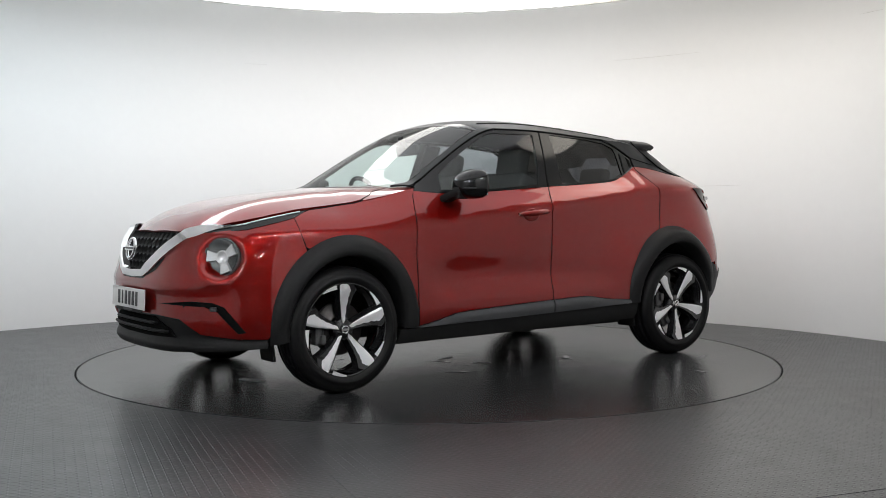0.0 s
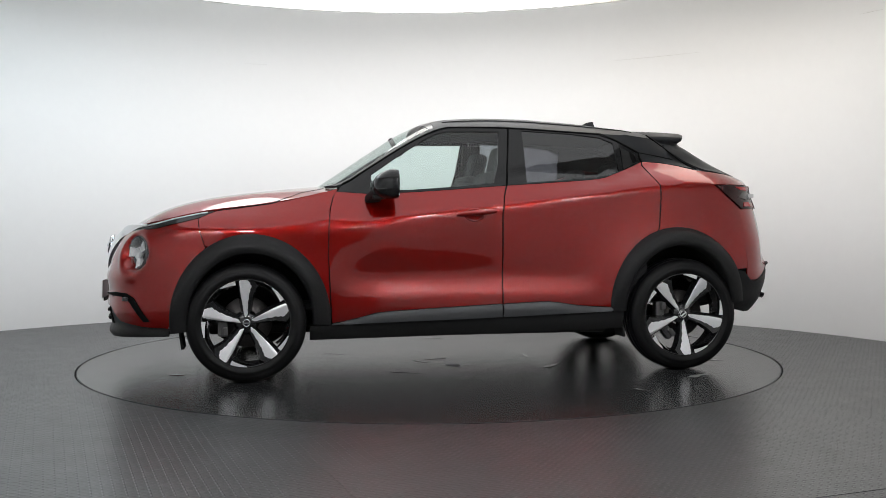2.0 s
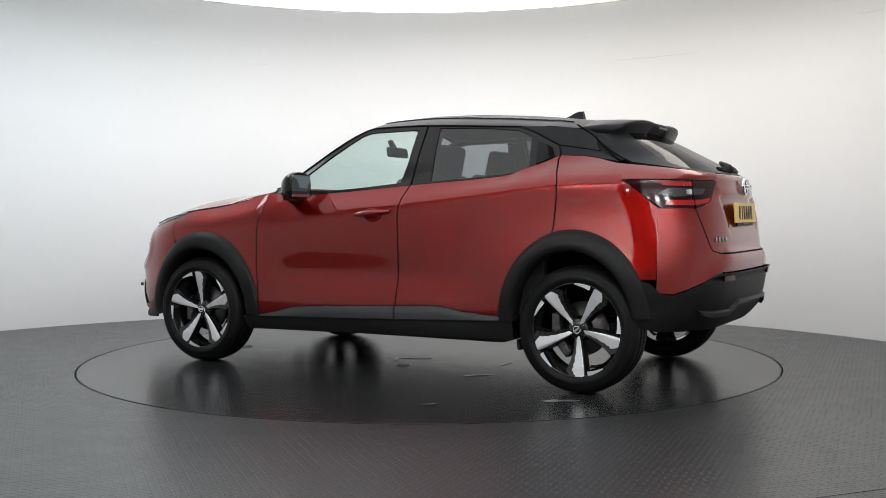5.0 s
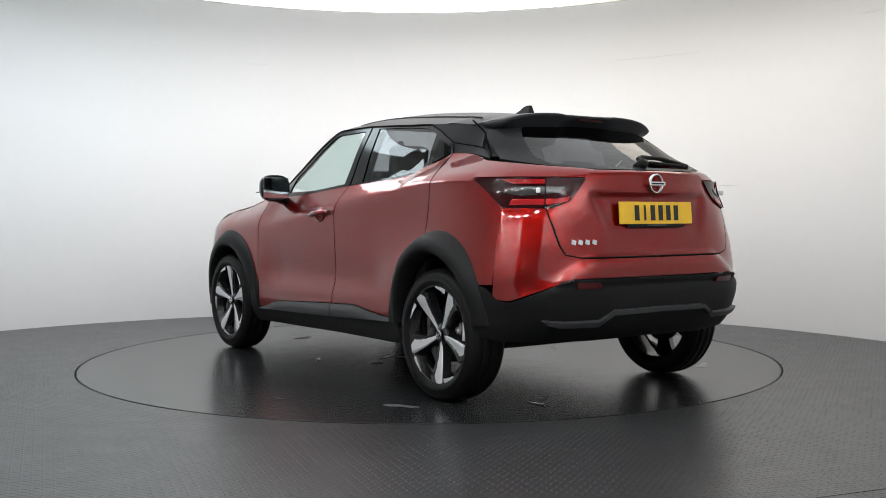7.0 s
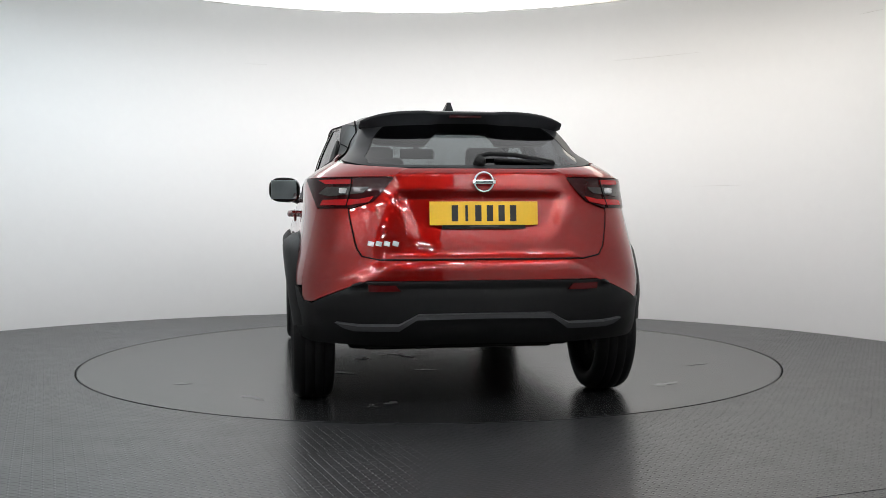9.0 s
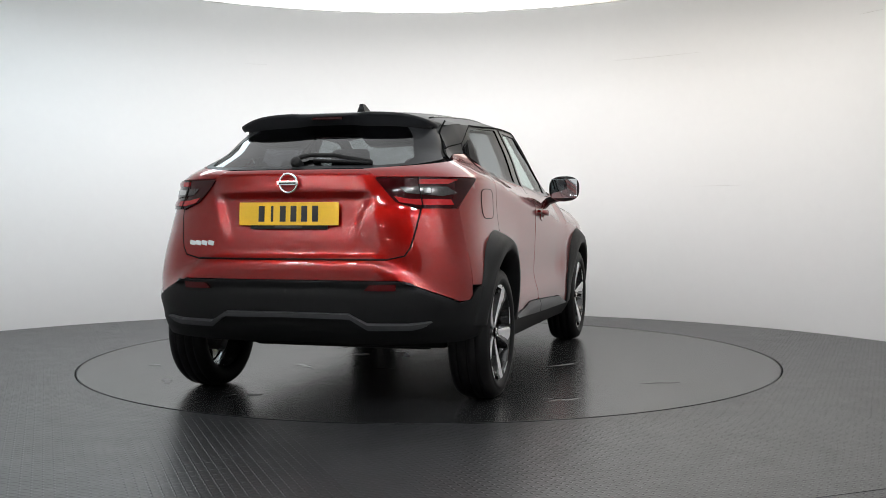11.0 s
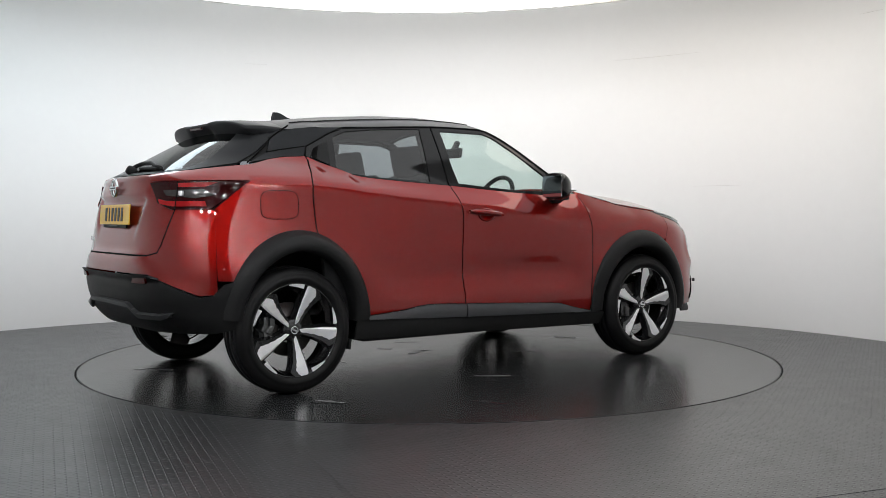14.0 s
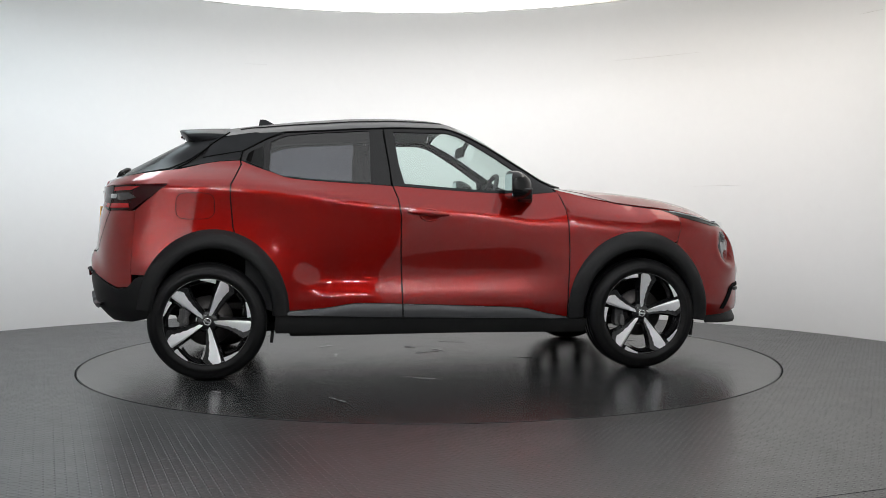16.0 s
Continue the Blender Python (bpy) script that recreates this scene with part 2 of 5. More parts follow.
# ---------------------------------------------------------------- the studio
def studio():
    # floor with a round hole for the turntable
    R = 2.276
    n = 128
    outer = 14.0
    v, f = [], []
    radii = [R + 0.002, 3.0, 4.0, 6.0, outer]
    for i in range(n):
        a = 2 * math.pi * i / n
        v += [(AXIS.x + r * math.cos(a), AXIS.y + r * math.sin(a), 0.0) for r in radii] + [(AXIS.x + radii[0] * math.cos(a), AXIS.y + radii[0] * math.sin(a), -0.05)]
    k = len(radii) + 1
    for i in range(n):
        j = (i + 1) % n
        for q in range(len(radii) - 1):
            f.append((i * k + q, i * k + q + 1, j * k + q + 1, j * k + q))
        f.append((i * k + k - 1, i * k, j * k, j * k + k - 1))
    tagged(part("floor", v, f, FLOOR, smooth=False), "dark grey painted tread plate studio floor", "floor", kind="structure")
    # pit under the gap
    v, f = lathe([(R + 0.2, -0.051), (R - 0.2, -0.051)], n, "z")
    v = [(x + AXIS.x, y + AXIS.y, z) for x, y, z in v]
    tagged(part("floor_pit", v, f, GAP, smooth=False), "dark gap bed under the turntable rim", "floor", kind="structure")
    # round white wall with thickness, open towards the camera
    v, f = [], []
    a0, a1, n = radians(-72), radians(260), 160
    prof = [(WALL_R, 0.0), (WALL_R, 3.6), (WALL_R + 0.12, 3.6), (WALL_R + 0.12, 0.0)]
    for i in range(n + 1):
        a = a0 + (a1 - a0) * i / n
        v += [(HUB.x + r * math.cos(a), HUB.y + r * math.sin(a), z) for r, z in prof]
    for i in range(n):
        for q in range(3):
            f.append((i * 4 + q, i * 4 + q + 1, i * 4 + 5 + q, i * 4 + 4 + q))
    f += [(0, 1, 2, 3), (n * 4 + 3, n * 4 + 2, n * 4 + 1, n * 4)]
    tagged(part("wall_round", v, f, WALL), "smooth white curved studio wall meeting the floor", "wall", kind="structure")
    # board joints that show on the round wall
    wall = bpy.data.objects["wall_round"]
    for b0, b1, z in ((106.3, 109.2, 2.40), (48.4, 60.0, 2.375), (25.0, 28.2, 2.477), (43.0, 49.8, 1.203)):
        v, f = [], []
        n = 12
        for i in range(n + 1):
            b = radians(b0 + (b1 - b0) * i / n)
            w = 0.0028 * (0.35 + 0.65 * math.sin(math.pi * i / n))
            for r, dz in ((WALL_R + 0.004, -w), (WALL_R - 0.0025, -w * 0.3), (WALL_R - 0.0025, w * 0.3), (WALL_R + 0.004, w)):
                v.append((HUB.x + r * math.cos(b), HUB.y + r * math.sin(b), z + dz))
        for i in range(n):
            for q in range(3):
                f.append((i * 4 + q, i * 4 + q + 1, i * 4 + 5 + q, i * 4 + 4 + q))
        part("board_joint", v, f, JOINT, wall, "faint grey board joint")
    # a loose tread plate sheet laid on the floor in front of the turntable
    bm = bmesh.new()
    box(bm, (2.6, 1.25, 0.003), (1.3, -0.625, 0.0005), bevel=0.001, seg=1)
    sheet = from_bm("floor_sheet", bm, SHEET)
    sheet.matrix_basis = pose(-0.497, -2.863, 0.0, 0, 0, 20.7)
    tagged(sheet, "lighter grey tread plate sheet laid on the floor", "floor", kind="structure")
    # ceiling above, walls of the room behind the camera
    bm = bmesh.new()
    box(bm, (28, 28, 0.2), (0, 0, 3.7))
    tagged(from_bm("ceiling", bm, CEIL), "plain white studio ceiling above the light", "ceiling", kind="structure")
    for name, size, at in (("wall_south", (28, 0.2, 3.6), (0, -12.0, 1.8)), ("wall_east", (0.2, 26, 3.6), (9.5, 1, 1.8)),
                           ("wall_west", (0.2, 26, 3.6), (-9.5, 1, 1.8)), ("wall_north", (28, 0.2, 3.6), (0, 9, 1.8))):
        bm = bmesh.new()
        box(bm, size, at)
        tagged(from_bm(name, bm, BACK), "plain grey wall closing the studio room", "wall", kind="structure")


def ceiling_light():
    """A round stretched-fabric light box hung under the ceiling; its centre glow is added fill."""
    root = new("ceiling_light")
    root.location = (-0.14, -0.88, CEILING_Z)
    # centre glow is added to even out the light on the lower wall
    v, f = lathe([(0.001, 0.02), (1.2, 0.02), (2.0, 0.02), (RING_IN, 0.02), (RING_IN, 0.0)], 96, "z")
    part("centre_panel", v, f, CENTRE_FILL, root, "white disc centre with an added fill glow", smooth=False)
    n = 16
    a0, a1 = 8, 160
    for i in range(n):
        b0, b1 = radians(a0 + (a1 - a0) * i / n), radians(a0 + (a1 - a0) * (i + 0.985) / n)
        mid = math.degrees((b0 + b1) / 2)
        v, f = [], []
        for q in range(7):
            b = b0 + (b1 - b0) * q / 6
            v += [(r * math.cos(b), r * math.sin(b), 0.0) for r in (RING_IN + 0.005, LIGHT_R - 0.035)]
        for q in range(6):
            f.append((q * 2, q * 2 + 1, q * 2 + 3, q * 2 + 2))
        kind = LAMP_WARM if mid < 68 else LAMP_COOL if mid > 135 else LAMP_WHITE
        part("light_segment", v, f, kind, root, "glowing segment of the ring light", smooth=False)
    v, f = [], []
    for q in range(31):
        b = radians(a1 + (360 - a1 + a0) * q / 30)
        v += [(r * math.cos(b), r * math.sin(b), 0.0) for r in (RING_IN + 0.005, LIGHT_R - 0.035)]
    f = [(q * 2, q * 2 + 1, q * 2 + 3, q * 2 + 2) for q in range(30)]
    part("blank_segment", v, f, CEIL, root, smooth=False)
    v, f = lathe([(LIGHT_R - 0.03, 0.004), (LIGHT_R - 0.03, -0.012), (LIGHT_R, -0.012), (LIGHT_R, 0.22), (LIGHT_R - 0.03, 0.22)], 96, "z")
    part("rim", v, f, CEIL, root, "thin white rim", smooth=False)
    for q in range(4):
        b = radians(45 + 90 * q)
        rod = [Vector(((LIGHT_R - 0.015) * math.cos(b), (LIGHT_R - 0.015) * math.sin(b), z)) for z in (0.20, 0.82)]
        v, f = tube(rod, 0.012, 8)
        part("hanger_rod", v, f, CEIL, root)
    tagged(root, "large round ceiling disc with a glowing ring light", "ceiling light")


def strip_lamps():
    spots = []
    for off in (-43, -31, -19, -7, 7, 19, 31, 43):
        b = radians(-86 + off)
        spots.append((HUB.x + 3.85 * math.cos(b), HUB.y + 3.85 * math.sin(b), off))
    # four more lamps, added as fill to brighten the unseen room behind the camera
    spots += [(x, y, 0) for x in (-1.6, 1.6) for y in (-8.6, -10.2)]
    for x, y, turn in spots:
        root = new("strip_lamp")
        root.matrix_basis = pose(x, y, 2.86, 0, 0, turn)
        bm = bmesh.new()
        box(bm, (0.32, 0.10, 0.04), (0, 0, 0.02), bevel=0.01)
        from_bm("housing", bm, CEIL, root)
        bm = bmesh.new()
        box(bm, (0.28, 0.024, 0.02), (0, 0, -0.005), bevel=0.006)
        from_bm("tube", bm, STRIP_LIGHT, root)
        bm = bmesh.new()
        box(bm, (0.02, 0.02, 0.74), (0, 0, 0.38))
        from_bm("stem", bm, CEIL, root)
        tagged(root, "unseen short white strip lamp hung from the ceiling", "lamp", "strip lamps above the camera opening")


def turntable():
    R = 2.269
    root_v, root_f = lathe([(0.0005, 0.0), (0.8, 0.0), (1.6, 0.0), (R - 0.004, 0.0), (R, -0.004), (R, -0.045)], 128, "z")
    ob = part("turntable", root_v, root_f, TABLE, smooth=False)
    v, f = lathe([(R - 0.006, 0.0006), (R - 0.005, 0.0016), (R - 0.002, 0.0016), (R - 0.0005, 0.0005)], 128, "z")
    part("rim", v, f, EDGE, ob, "thin steel edge band", smooth=False)
    # damp patches and scuffs left on the plate
    rnd = random.Random(5)
    for i in range(16):
        a = rnd.uniform(0, 2 * math.pi)
        r = rnd.uniform(0.1, 1.9)
        cx, cy = r * math.cos(a), r * math.sin(a)
        long, wide, turn = rnd.uniform(0.03, 0.11), rnd.uniform(0.015, 0.045), rnd.uniform(0, 3.14)
        n = 26
        ph = [rnd.uniform(0, 6.28) for _ in range(4)]
        v = [(cx, cy, 0.0016)]
        for ring, z in ((0.86, 0.0016), (1.0, 0.0004)):
            for q in range(n):
                b = 2 * math.pi * q / n
                k = (1 + 0.28 * math.sin(2 * b + ph[0]) + 0.22 * math.sin(3 * b + ph[1]) + 0.16 * math.sin(5 * b + ph[2]) + 0.10 * math.sin(8 * b + ph[3])) * ring
                u, w = long * k * math.cos(b), wide * k * math.sin(b)
                v.append((cx + u * math.cos(turn) - w * math.sin(turn), cy + u * math.sin(turn) + w * math.cos(turn), z))
        f = [(0, 1 + q, 1 + (q + 1) % n) for q in range(n)] + [(1 + q, 1 + n + q, 1 + n + (q + 1) % n, 1 + (q + 1) % n) for q in range(n)]
        part("damp_patch", v, f, WET if i % 3 else SCUFF, ob, "shallow damp patch" if i % 3 else "pale dried smear")
    tagged(ob, "round grey steel turntable disc with damp patches", "turntable")
    return ob


# ---------------------------------------------------------------- the car's body surface
# Car space: x ahead, y to its left, z up; origin on the ground midway between the axles.
FX, RX = 1.30, -1.30           # where the side starts to turn round the front and rear corners
TURN = 0.87                    # half-width that scales the way round a corner
S_FRONT = FX + TURN * math.pi / 2
S_REAR = RX - TURN * math.pi / 2

belt_z = Curve((-1.45, 1.285), (-1.13, 1.284), (-1.05, 1.251), (-0.94, 1.212), (-0.84, 1.177), (-0.67, 1.160), (-0.22, 1.130), (0.35, 1.09), (0.60, 1.080), (0.83, 1.095), (0.90, 1.085), (1.0, 1.062), (1.15, 1.032), (1.30, 1.005))
belt_y = Curve((-1.3, 0.612), (-1.13, 0.638), (-0.9, 0.715), (-0.5, 0.752), (-0.2, 0.765), (0.4, 0.768), (0.82, 0.752), (1.0, 0.738), (1.3, 0.735))
crease_z = Curve((-1.3, 1.125), (-1.0, 1.105), (-0.5, 1.040), (-0.18, 0.995), (0.12, 0.965), (0.4, 0.93), (0.68, 0.887), (1.0, 0.86), (1.3, 0.855))
crease_y = Curve((-1.3, 0.828), (-1.1, 0.826), (-0.5, 0.838), (0.1, 0.850), (0.7, 0.858), (1.0, 0.866), (1.3, 0.868))
mid_y = Curve((-1.3, 0.897), (-1.0, 0.874), (-0.85, 0.860), (-0.6, 0.836), (0.0, 0.832), (0.5, 0.834), (0.66, 0.845), (0.85, 0.868), (1.3, 0.880))
low_y = Curve((-1.3, 0.890), (-0.7, 0.864), (0.0, 0.860), (0.6, 0.862), (1.3, 0.890))
roof_z = Curve((-1.50, 1.30), (-1.3, 1.405), (-1.12, 1.448), (-0.87, 1.462), (-0.69, 1.470), (-0.34, 1.488), (-0.17, 1.493), (0.105, 1.49), (0.208, 1.461), (0.345, 1.394), (0.62, 1.225), (0.76, 1.141), (0.95, 1.10))
roof_y = Curve((-1.5, 0.500), (-1.3, 0.535), (-1.1, 0.575), (-0.7, 0.605), (-0.2, 0.622), (0.15, 0.622), (0.4, 0.648), (0.62, 0.682), (0.80, 0.712), (0.95, 0.72))
top_z = Curve((-1.52, 1.480), (-1.22, 1.512), (-0.95, 1.545), (-0.77, 1.564), (-0.58, 1.578), (-0.4, 1.588), (-0.21, 1.590), (0.05, 1.578), (0.19, 1.550), (0.34, 1.483), (0.52, 1.372), (0.70, 1.253), (0.845, 1.157), (0.95, 1.09))
bonnet_z = Curve((0.80, 1.146), (1.054, 1.128), (1.231, 1.111), (1.407, 1.090), (1.583, 1.062), (1.758, 1.020), (1.898, 0.965), (2.0, 0.905), (2.06, 0.865))
bonnet_edge = Curve((0.78, 1.112), (0.90, 1.085), (1.0, 1.062), (1.10, 1.043), (1.185, 1.024), (1.35, 1.003), (1.54, 0.980), (1.70, 0.940), (1.85, 0.885), (2.0, 0.80))
rear_round = Curve((0.30, 3.2), (0.56, 3.4), (0.66, 3.7), (0.78, 3.8), (0.90, 3.5), (1.0, 3.1), (1.10, 2.75), (1.5, 2.7))
front_x = Curve((0.20, 2.085), (0.26, 2.150), (0.40, 2.172), (0.56, 2.168), (0.65, 2.156), (0.72, 2.140), (0.79, 2.110), (0.86, 2.055), (0.92, 1.985), (1.0, 1.85))
rear_x = Curve((0.28, -1.84), (0.36, -1.95), (0.45, -2.015), (0.58, -2.035), (0.66, -2.040), (0.715, -2.040), (0.745, -2.026), (0.775, -2.008), (0.95, -1.995), (1.10, -1.975), (1.160, -1.968), (1.19, -1.915), (1.25, -1.815), (1.35, -1.625), (1.45, -1.43), (1.50, -1.36))


def half_width(x, z):
    x = min(max(x, RX), FX)
    zb, yb, zc, yc = belt_z(x), belt_y(x), crease_z(x), crease_y(x)
    ym, yl = mid_y(x), low_y(x)
    zs = [0.20, 0.32, 0.42, 0.475, 0.53, 0.60]
    ys = [yl - 0.085, yl - 0.012, yl, yl - 0.002, yl * 0.42 + ym * 0.58, ym]
    for k, w in ((0.40, 0.58), (0.75, 0.93), (1.0, 1.0)):
        zs.append(0.60 + (zc - 0.60) * k)
        ys.append(ym + (yc - ym) * w)
    zs.append(zc + (zb - zc) * 0.35)
    ys.append(yc + (yb - yc) * (0.28 - 0.11 * smooth(0.6, 0.9, x)))
    zs.append(zb)
    ys.append(yb)
    if x < 0.80:
        zr = max(roof_z(x), zb + 0.02)
        yr = roof_y(x)
        zs.append(zb + (zr - zb) * 0.5)
        ys.append(yb + (yr - yb) * 0.44)
        zs.append(zr)
        ys.append(yr)
    m = slopes(zs, ys)
    return herm(zs, ys, m, z)


def shell(s, z, lift=0.0):
    """The point of the body side at length s (which bends round the corners to the middle of front and rear) and height z."""
    if RX <= s <= FX:
        p = Vector((s, half_width(s, z) + lift, z))
    elif s > FX:
        a = (s - FX) / TURN
        b, e = half_width(FX, z) + lift, front_x(z) + lift - FX
        r = ((math.sin(a) / e) ** 2.9 + (max(math.cos(a), 0) / b) ** 2.9) ** (-1 / 2.9)
        p = Vector((FX + r * math.sin(a), max(r * math.cos(a), 0.0), z))
    else:
        a = (RX - s) / TURN
        b = half_width(RX, z) + lift
        low = 0.16 * smooth(0.42, 0.74, b * max(math.cos(a), 0)) * smooth(0.45, 0.56, z) * smooth(1.0, 0.84, z)
        e = RX - rear_x(z + low) + lift
        n = rear_round(z)
        r = ((math.sin(a) / e) ** n + (max(math.cos(a), 0) / b) ** n) ** (-1 / n)
        p = Vector((RX - r * math.sin(a), max(r * math.cos(a), 0.0), z))
    return p


def along(x, y):
    """The length s at which the body side passes over the plan's point (x, y)."""
    if x > FX:
        return FX + TURN * math.atan2(x - FX, y)
    if x < RX:
        return RX - TURN * math.atan2(RX - x, y)
    return x


def top(x, y):
    """Roof and windscreen."""
    yr = roof_y(x)
    ze, zc = roof_z(x), top_z(x)
    if x < -1.0:
        ze = max(ze, zc - 0.075)
    return Vector((x, y, zc - (zc - ze) * min(abs(y) / yr, 1.25) ** 2.6))


def bonnet(x, y):
    ze, zc = bonnet_edge(x), bonnet_z(x)
    k = min(abs(y) / 0.74, 1.3)
    ridge = (0.013 * math.exp(-((abs(y) - 0.50) / 0.18) ** 2) - 0.006 * math.exp(-(y / 0.25) ** 2)) * min(1, max(0, (x - 0.9) / 0.4)) * smooth(2.05, 1.8, x)
    nose = 0.02 * (abs(y) / 0.6) ** 2 * max(0, (x - 1.7) / 0.35)
    return Vector((x, y, zc - (zc - ze) * k ** 2.6 + ridge - nose))


def inside_clip(poly, x0, x1, y0, y1):
    """Cut a polygon by an upright rectangle."""
    for axis, lim, sign in ((0, x0, 1), (0, x1, -1), (1, y0, 1), (1, y1, -1)):
        out = []
        n = len(poly)
        for i in range(n):
            a, b = poly[i], poly[(i + 1) % n]
            da, db = (a[axis] - lim) * sign, (b[axis] - lim) * sign
            if da >= 0:
                out.append(a)
            if (da > 0 > db) or (da < 0 < db):
                t = da / (da - db)
                q = [a[0] + (b[0] - a[0]) * t, a[1] + (b[1] - a[1]) * t]
                q[axis] = lim
                out.append(tuple(q))
        poly = out
        if len(poly) < 3:
            return []
    return poly


def area2(p):
    return sum(p[i][0] * p[(i + 1) % len(p)][1] - p[(i + 1) % len(p)][0] * p[i][1] for i in range(len(p)))


def dense(poly, step):
    out = []
    n = len(poly)
    for i in range(n):
        a, b = poly[i], poly[(i + 1) % n]
        k = max(1, int(math.hypot(b[0] - a[0], b[1] - a[1]) / step))
        out += [(a[0] + (b[0] - a[0]) * j / k, a[1] + (b[1] - a[1]) * j / k) for j in range(k)]
    return out


def along_line(pts, step):
    out = []
    for a, b in zip(pts, pts[1:]):
        k = max(1, int(math.hypot(b[0] - a[0], b[1] - a[1]) / step))
        out += [(a[0] + (b[0] - a[0]) * j / k, a[1] + (b[1] - a[1]) * j / k) for j in range(k)]
    return out + [pts[-1]]


OFF = 0.00137   # keeps the mesh lattice off the round numbers of the outlines


def panel_mesh(poly, surf, step=0.03, thick=0.012, join=False, shrink=0.0):
    """A sheet of the surface surf(u, v) within the outline poly, with turned-in edges. join: add its mirror image across y = 0."""
    if area2(poly) < 0:
        poly = poly[::-1]
    poly = dense(poly, step * 0.7)
    us, vs = [p[0] for p in poly], [p[1] for p in poly]
    index, verts, faces, flat = {}, [], [], []

    def vid(p):
        key = (round(p[0] * 5000), round(p[1] * 5000))
        if key not in index:
            index[key] = len(verts)
            verts.append(surf(p[0], p[1]))
            flat.append(p)
        return index[key]
    iu0, iu1 = math.floor(min(us) / step), math.ceil(max(us) / step)
    iv0, iv1 = math.floor(min(vs) / step), math.ceil(max(vs) / step)
    for i in range(iu0 - 1, iu1):
        col = inside_clip(poly, i * step + OFF, (i + 1) * step + OFF, min(vs) - 1, max(vs) + 1)
        if not col:
            continue
        for j in range(iv0 - 1, iv1):
            c = inside_clip(col, i * step + OFF, (i + 1) * step + OFF, j * step + OFF, (j + 1) * step + OFF)
            if len(c) < 3 or abs(area2(c)) < 1e-8:
                continue
            ids = []
            for p in c:
                q = vid(p)
                if not ids or ids[-1] != q:
                    ids.append(q)
            if ids and ids[0] == ids[-1]:
                ids.pop()
            if len(ids) < 3 or len(set(ids)) != len(ids):
                continue
            if len(ids) <= 4:
                faces.append(tuple(ids))
            else:
                for t in tessellate_polygon([[Vector((flat[q][0], flat[q][1], 0)) for q in ids]]):
                    tri = tuple(ids[q] for q in t)
                    a2 = area2([flat[q] for q in tri])
                    if abs(a2) > 1e-10:
                        faces.append(tri if a2 > 0 else tri[::-1])
    # normals point away from the car's middle
    cen = Vector((0, 0, 0.75))
    score = 0
    for fc in faces[:: max(1, len(faces) // 50)]:
        a, b, c = (verts[q] for q in fc[:3])
        nrm = (b - a).cross(c - a)
        score += 1 if nrm.dot(a - cen) > 0 else -1
    if score < 0:
        faces = [fc[::-1] for fc in faces]
    # turned-in rim
    seen = {}
    for fc in faces:
        for q in range(len(fc)):
            a, b = fc[q], fc[(q + 1) % len(fc)]
            seen[(a, b)] = seen.get((a, b), 0) + 1
    border = [e for e in seen if (e[1], e[0]) not in seen]
    if thick:
        nrm = [Vector((0, 0, 0)) for _ in verts]
        for fc in faces:
            k = Vector((0, 0, 0))
            for q in range(1, len(fc) - 1):
                k = k + (verts[fc[q]] - verts[fc[0]]).cross(verts[fc[q + 1]] - verts[fc[0]])
            for q in fc:
                nrm[q] = nrm[q] + k
        rim_in, rim_top = {}, {}
        for a, b in border:
            if join and abs(verts[a].y) < 1e-4 and abs(verts[b].y) < 1e-4:
                continue
            for q in (a, b):
                if q not in rim_in:
                    d = nrm[q].normalized() if nrm[q].length > 0 else Vector((0, 0, 0))
                    rim_top[q] = len(verts)
                    verts.append(verts[q].copy())
                    rim_in[q] = len(verts)
                    verts.append(verts[q] - d * thick)
            faces.append((rim_top[b], rim_top[a], rim_in[a], rim_in[b]))
    return verts, faces


def mirrored(verts, faces):
    return [Vector((v.x, -v.y, v.z)) for v in verts], [fc[::-1] for fc in faces]


def panel(name, poly, surf, material, parent, label="", both=False, join=False, step=0.03, thick=0.012):
    """A body panel; both: a second one on the right side; join: one that spans the middle."""
    v, f = panel_mesh(poly, surf, step, thick, join)
    if join:
        v2, f2 = mirrored(v, f)
        k = len(v)
        weld = {i: i for i in range(k) if abs(v[i].y) < 1e-4}
        f = f + [tuple(weld.get(q, q + k) for q in fc) for fc in f2]
        v = v + v2
    obs = [part(name, v, f, material, parent, label)]
    if both:
        v2, f2 = mirrored(v, f)
        p2 = parent[1] if isinstance(parent, (list, tuple)) else parent
        obs.append(part(name, v2, f2, material, p2, label))
    return obs


def sides(name, poly, surf, material, parents, label="", step=0.03, thick=0.012):
    """The same panel on both sides, each under its own parent."""
    v, f = panel_mesh(poly, surf, step, thick)
    v2, f2 = mirrored(v, f)
    if not isinstance(parents, (list, tuple)):
        parents = (parents, parents)
    return [part(name, v, f, material, parents[0], label), part(name, v2, f2, material, parents[1], label)]


def line(curve, x0, x1, n=10):
    return [(x0 + (x1 - x0) * i / n, curve(x0 + (x1 - x0) * i / n)) for i in range(n + 1)]


def oval(cx, cz, rx, rz, a0, a1, n=24):
    return [(cx + rx * math.cos(radians(a0 + (a1 - a0) * i / n)), cz + rz * math.sin(radians(a0 + (a1 - a0) * i / n))) for i in range(n + 1)]


ARCH_F = (1.295, 0.355, 0.455, 0.496)
ARCH_R = (-1.283, 0.385, 0.435, 0.492)


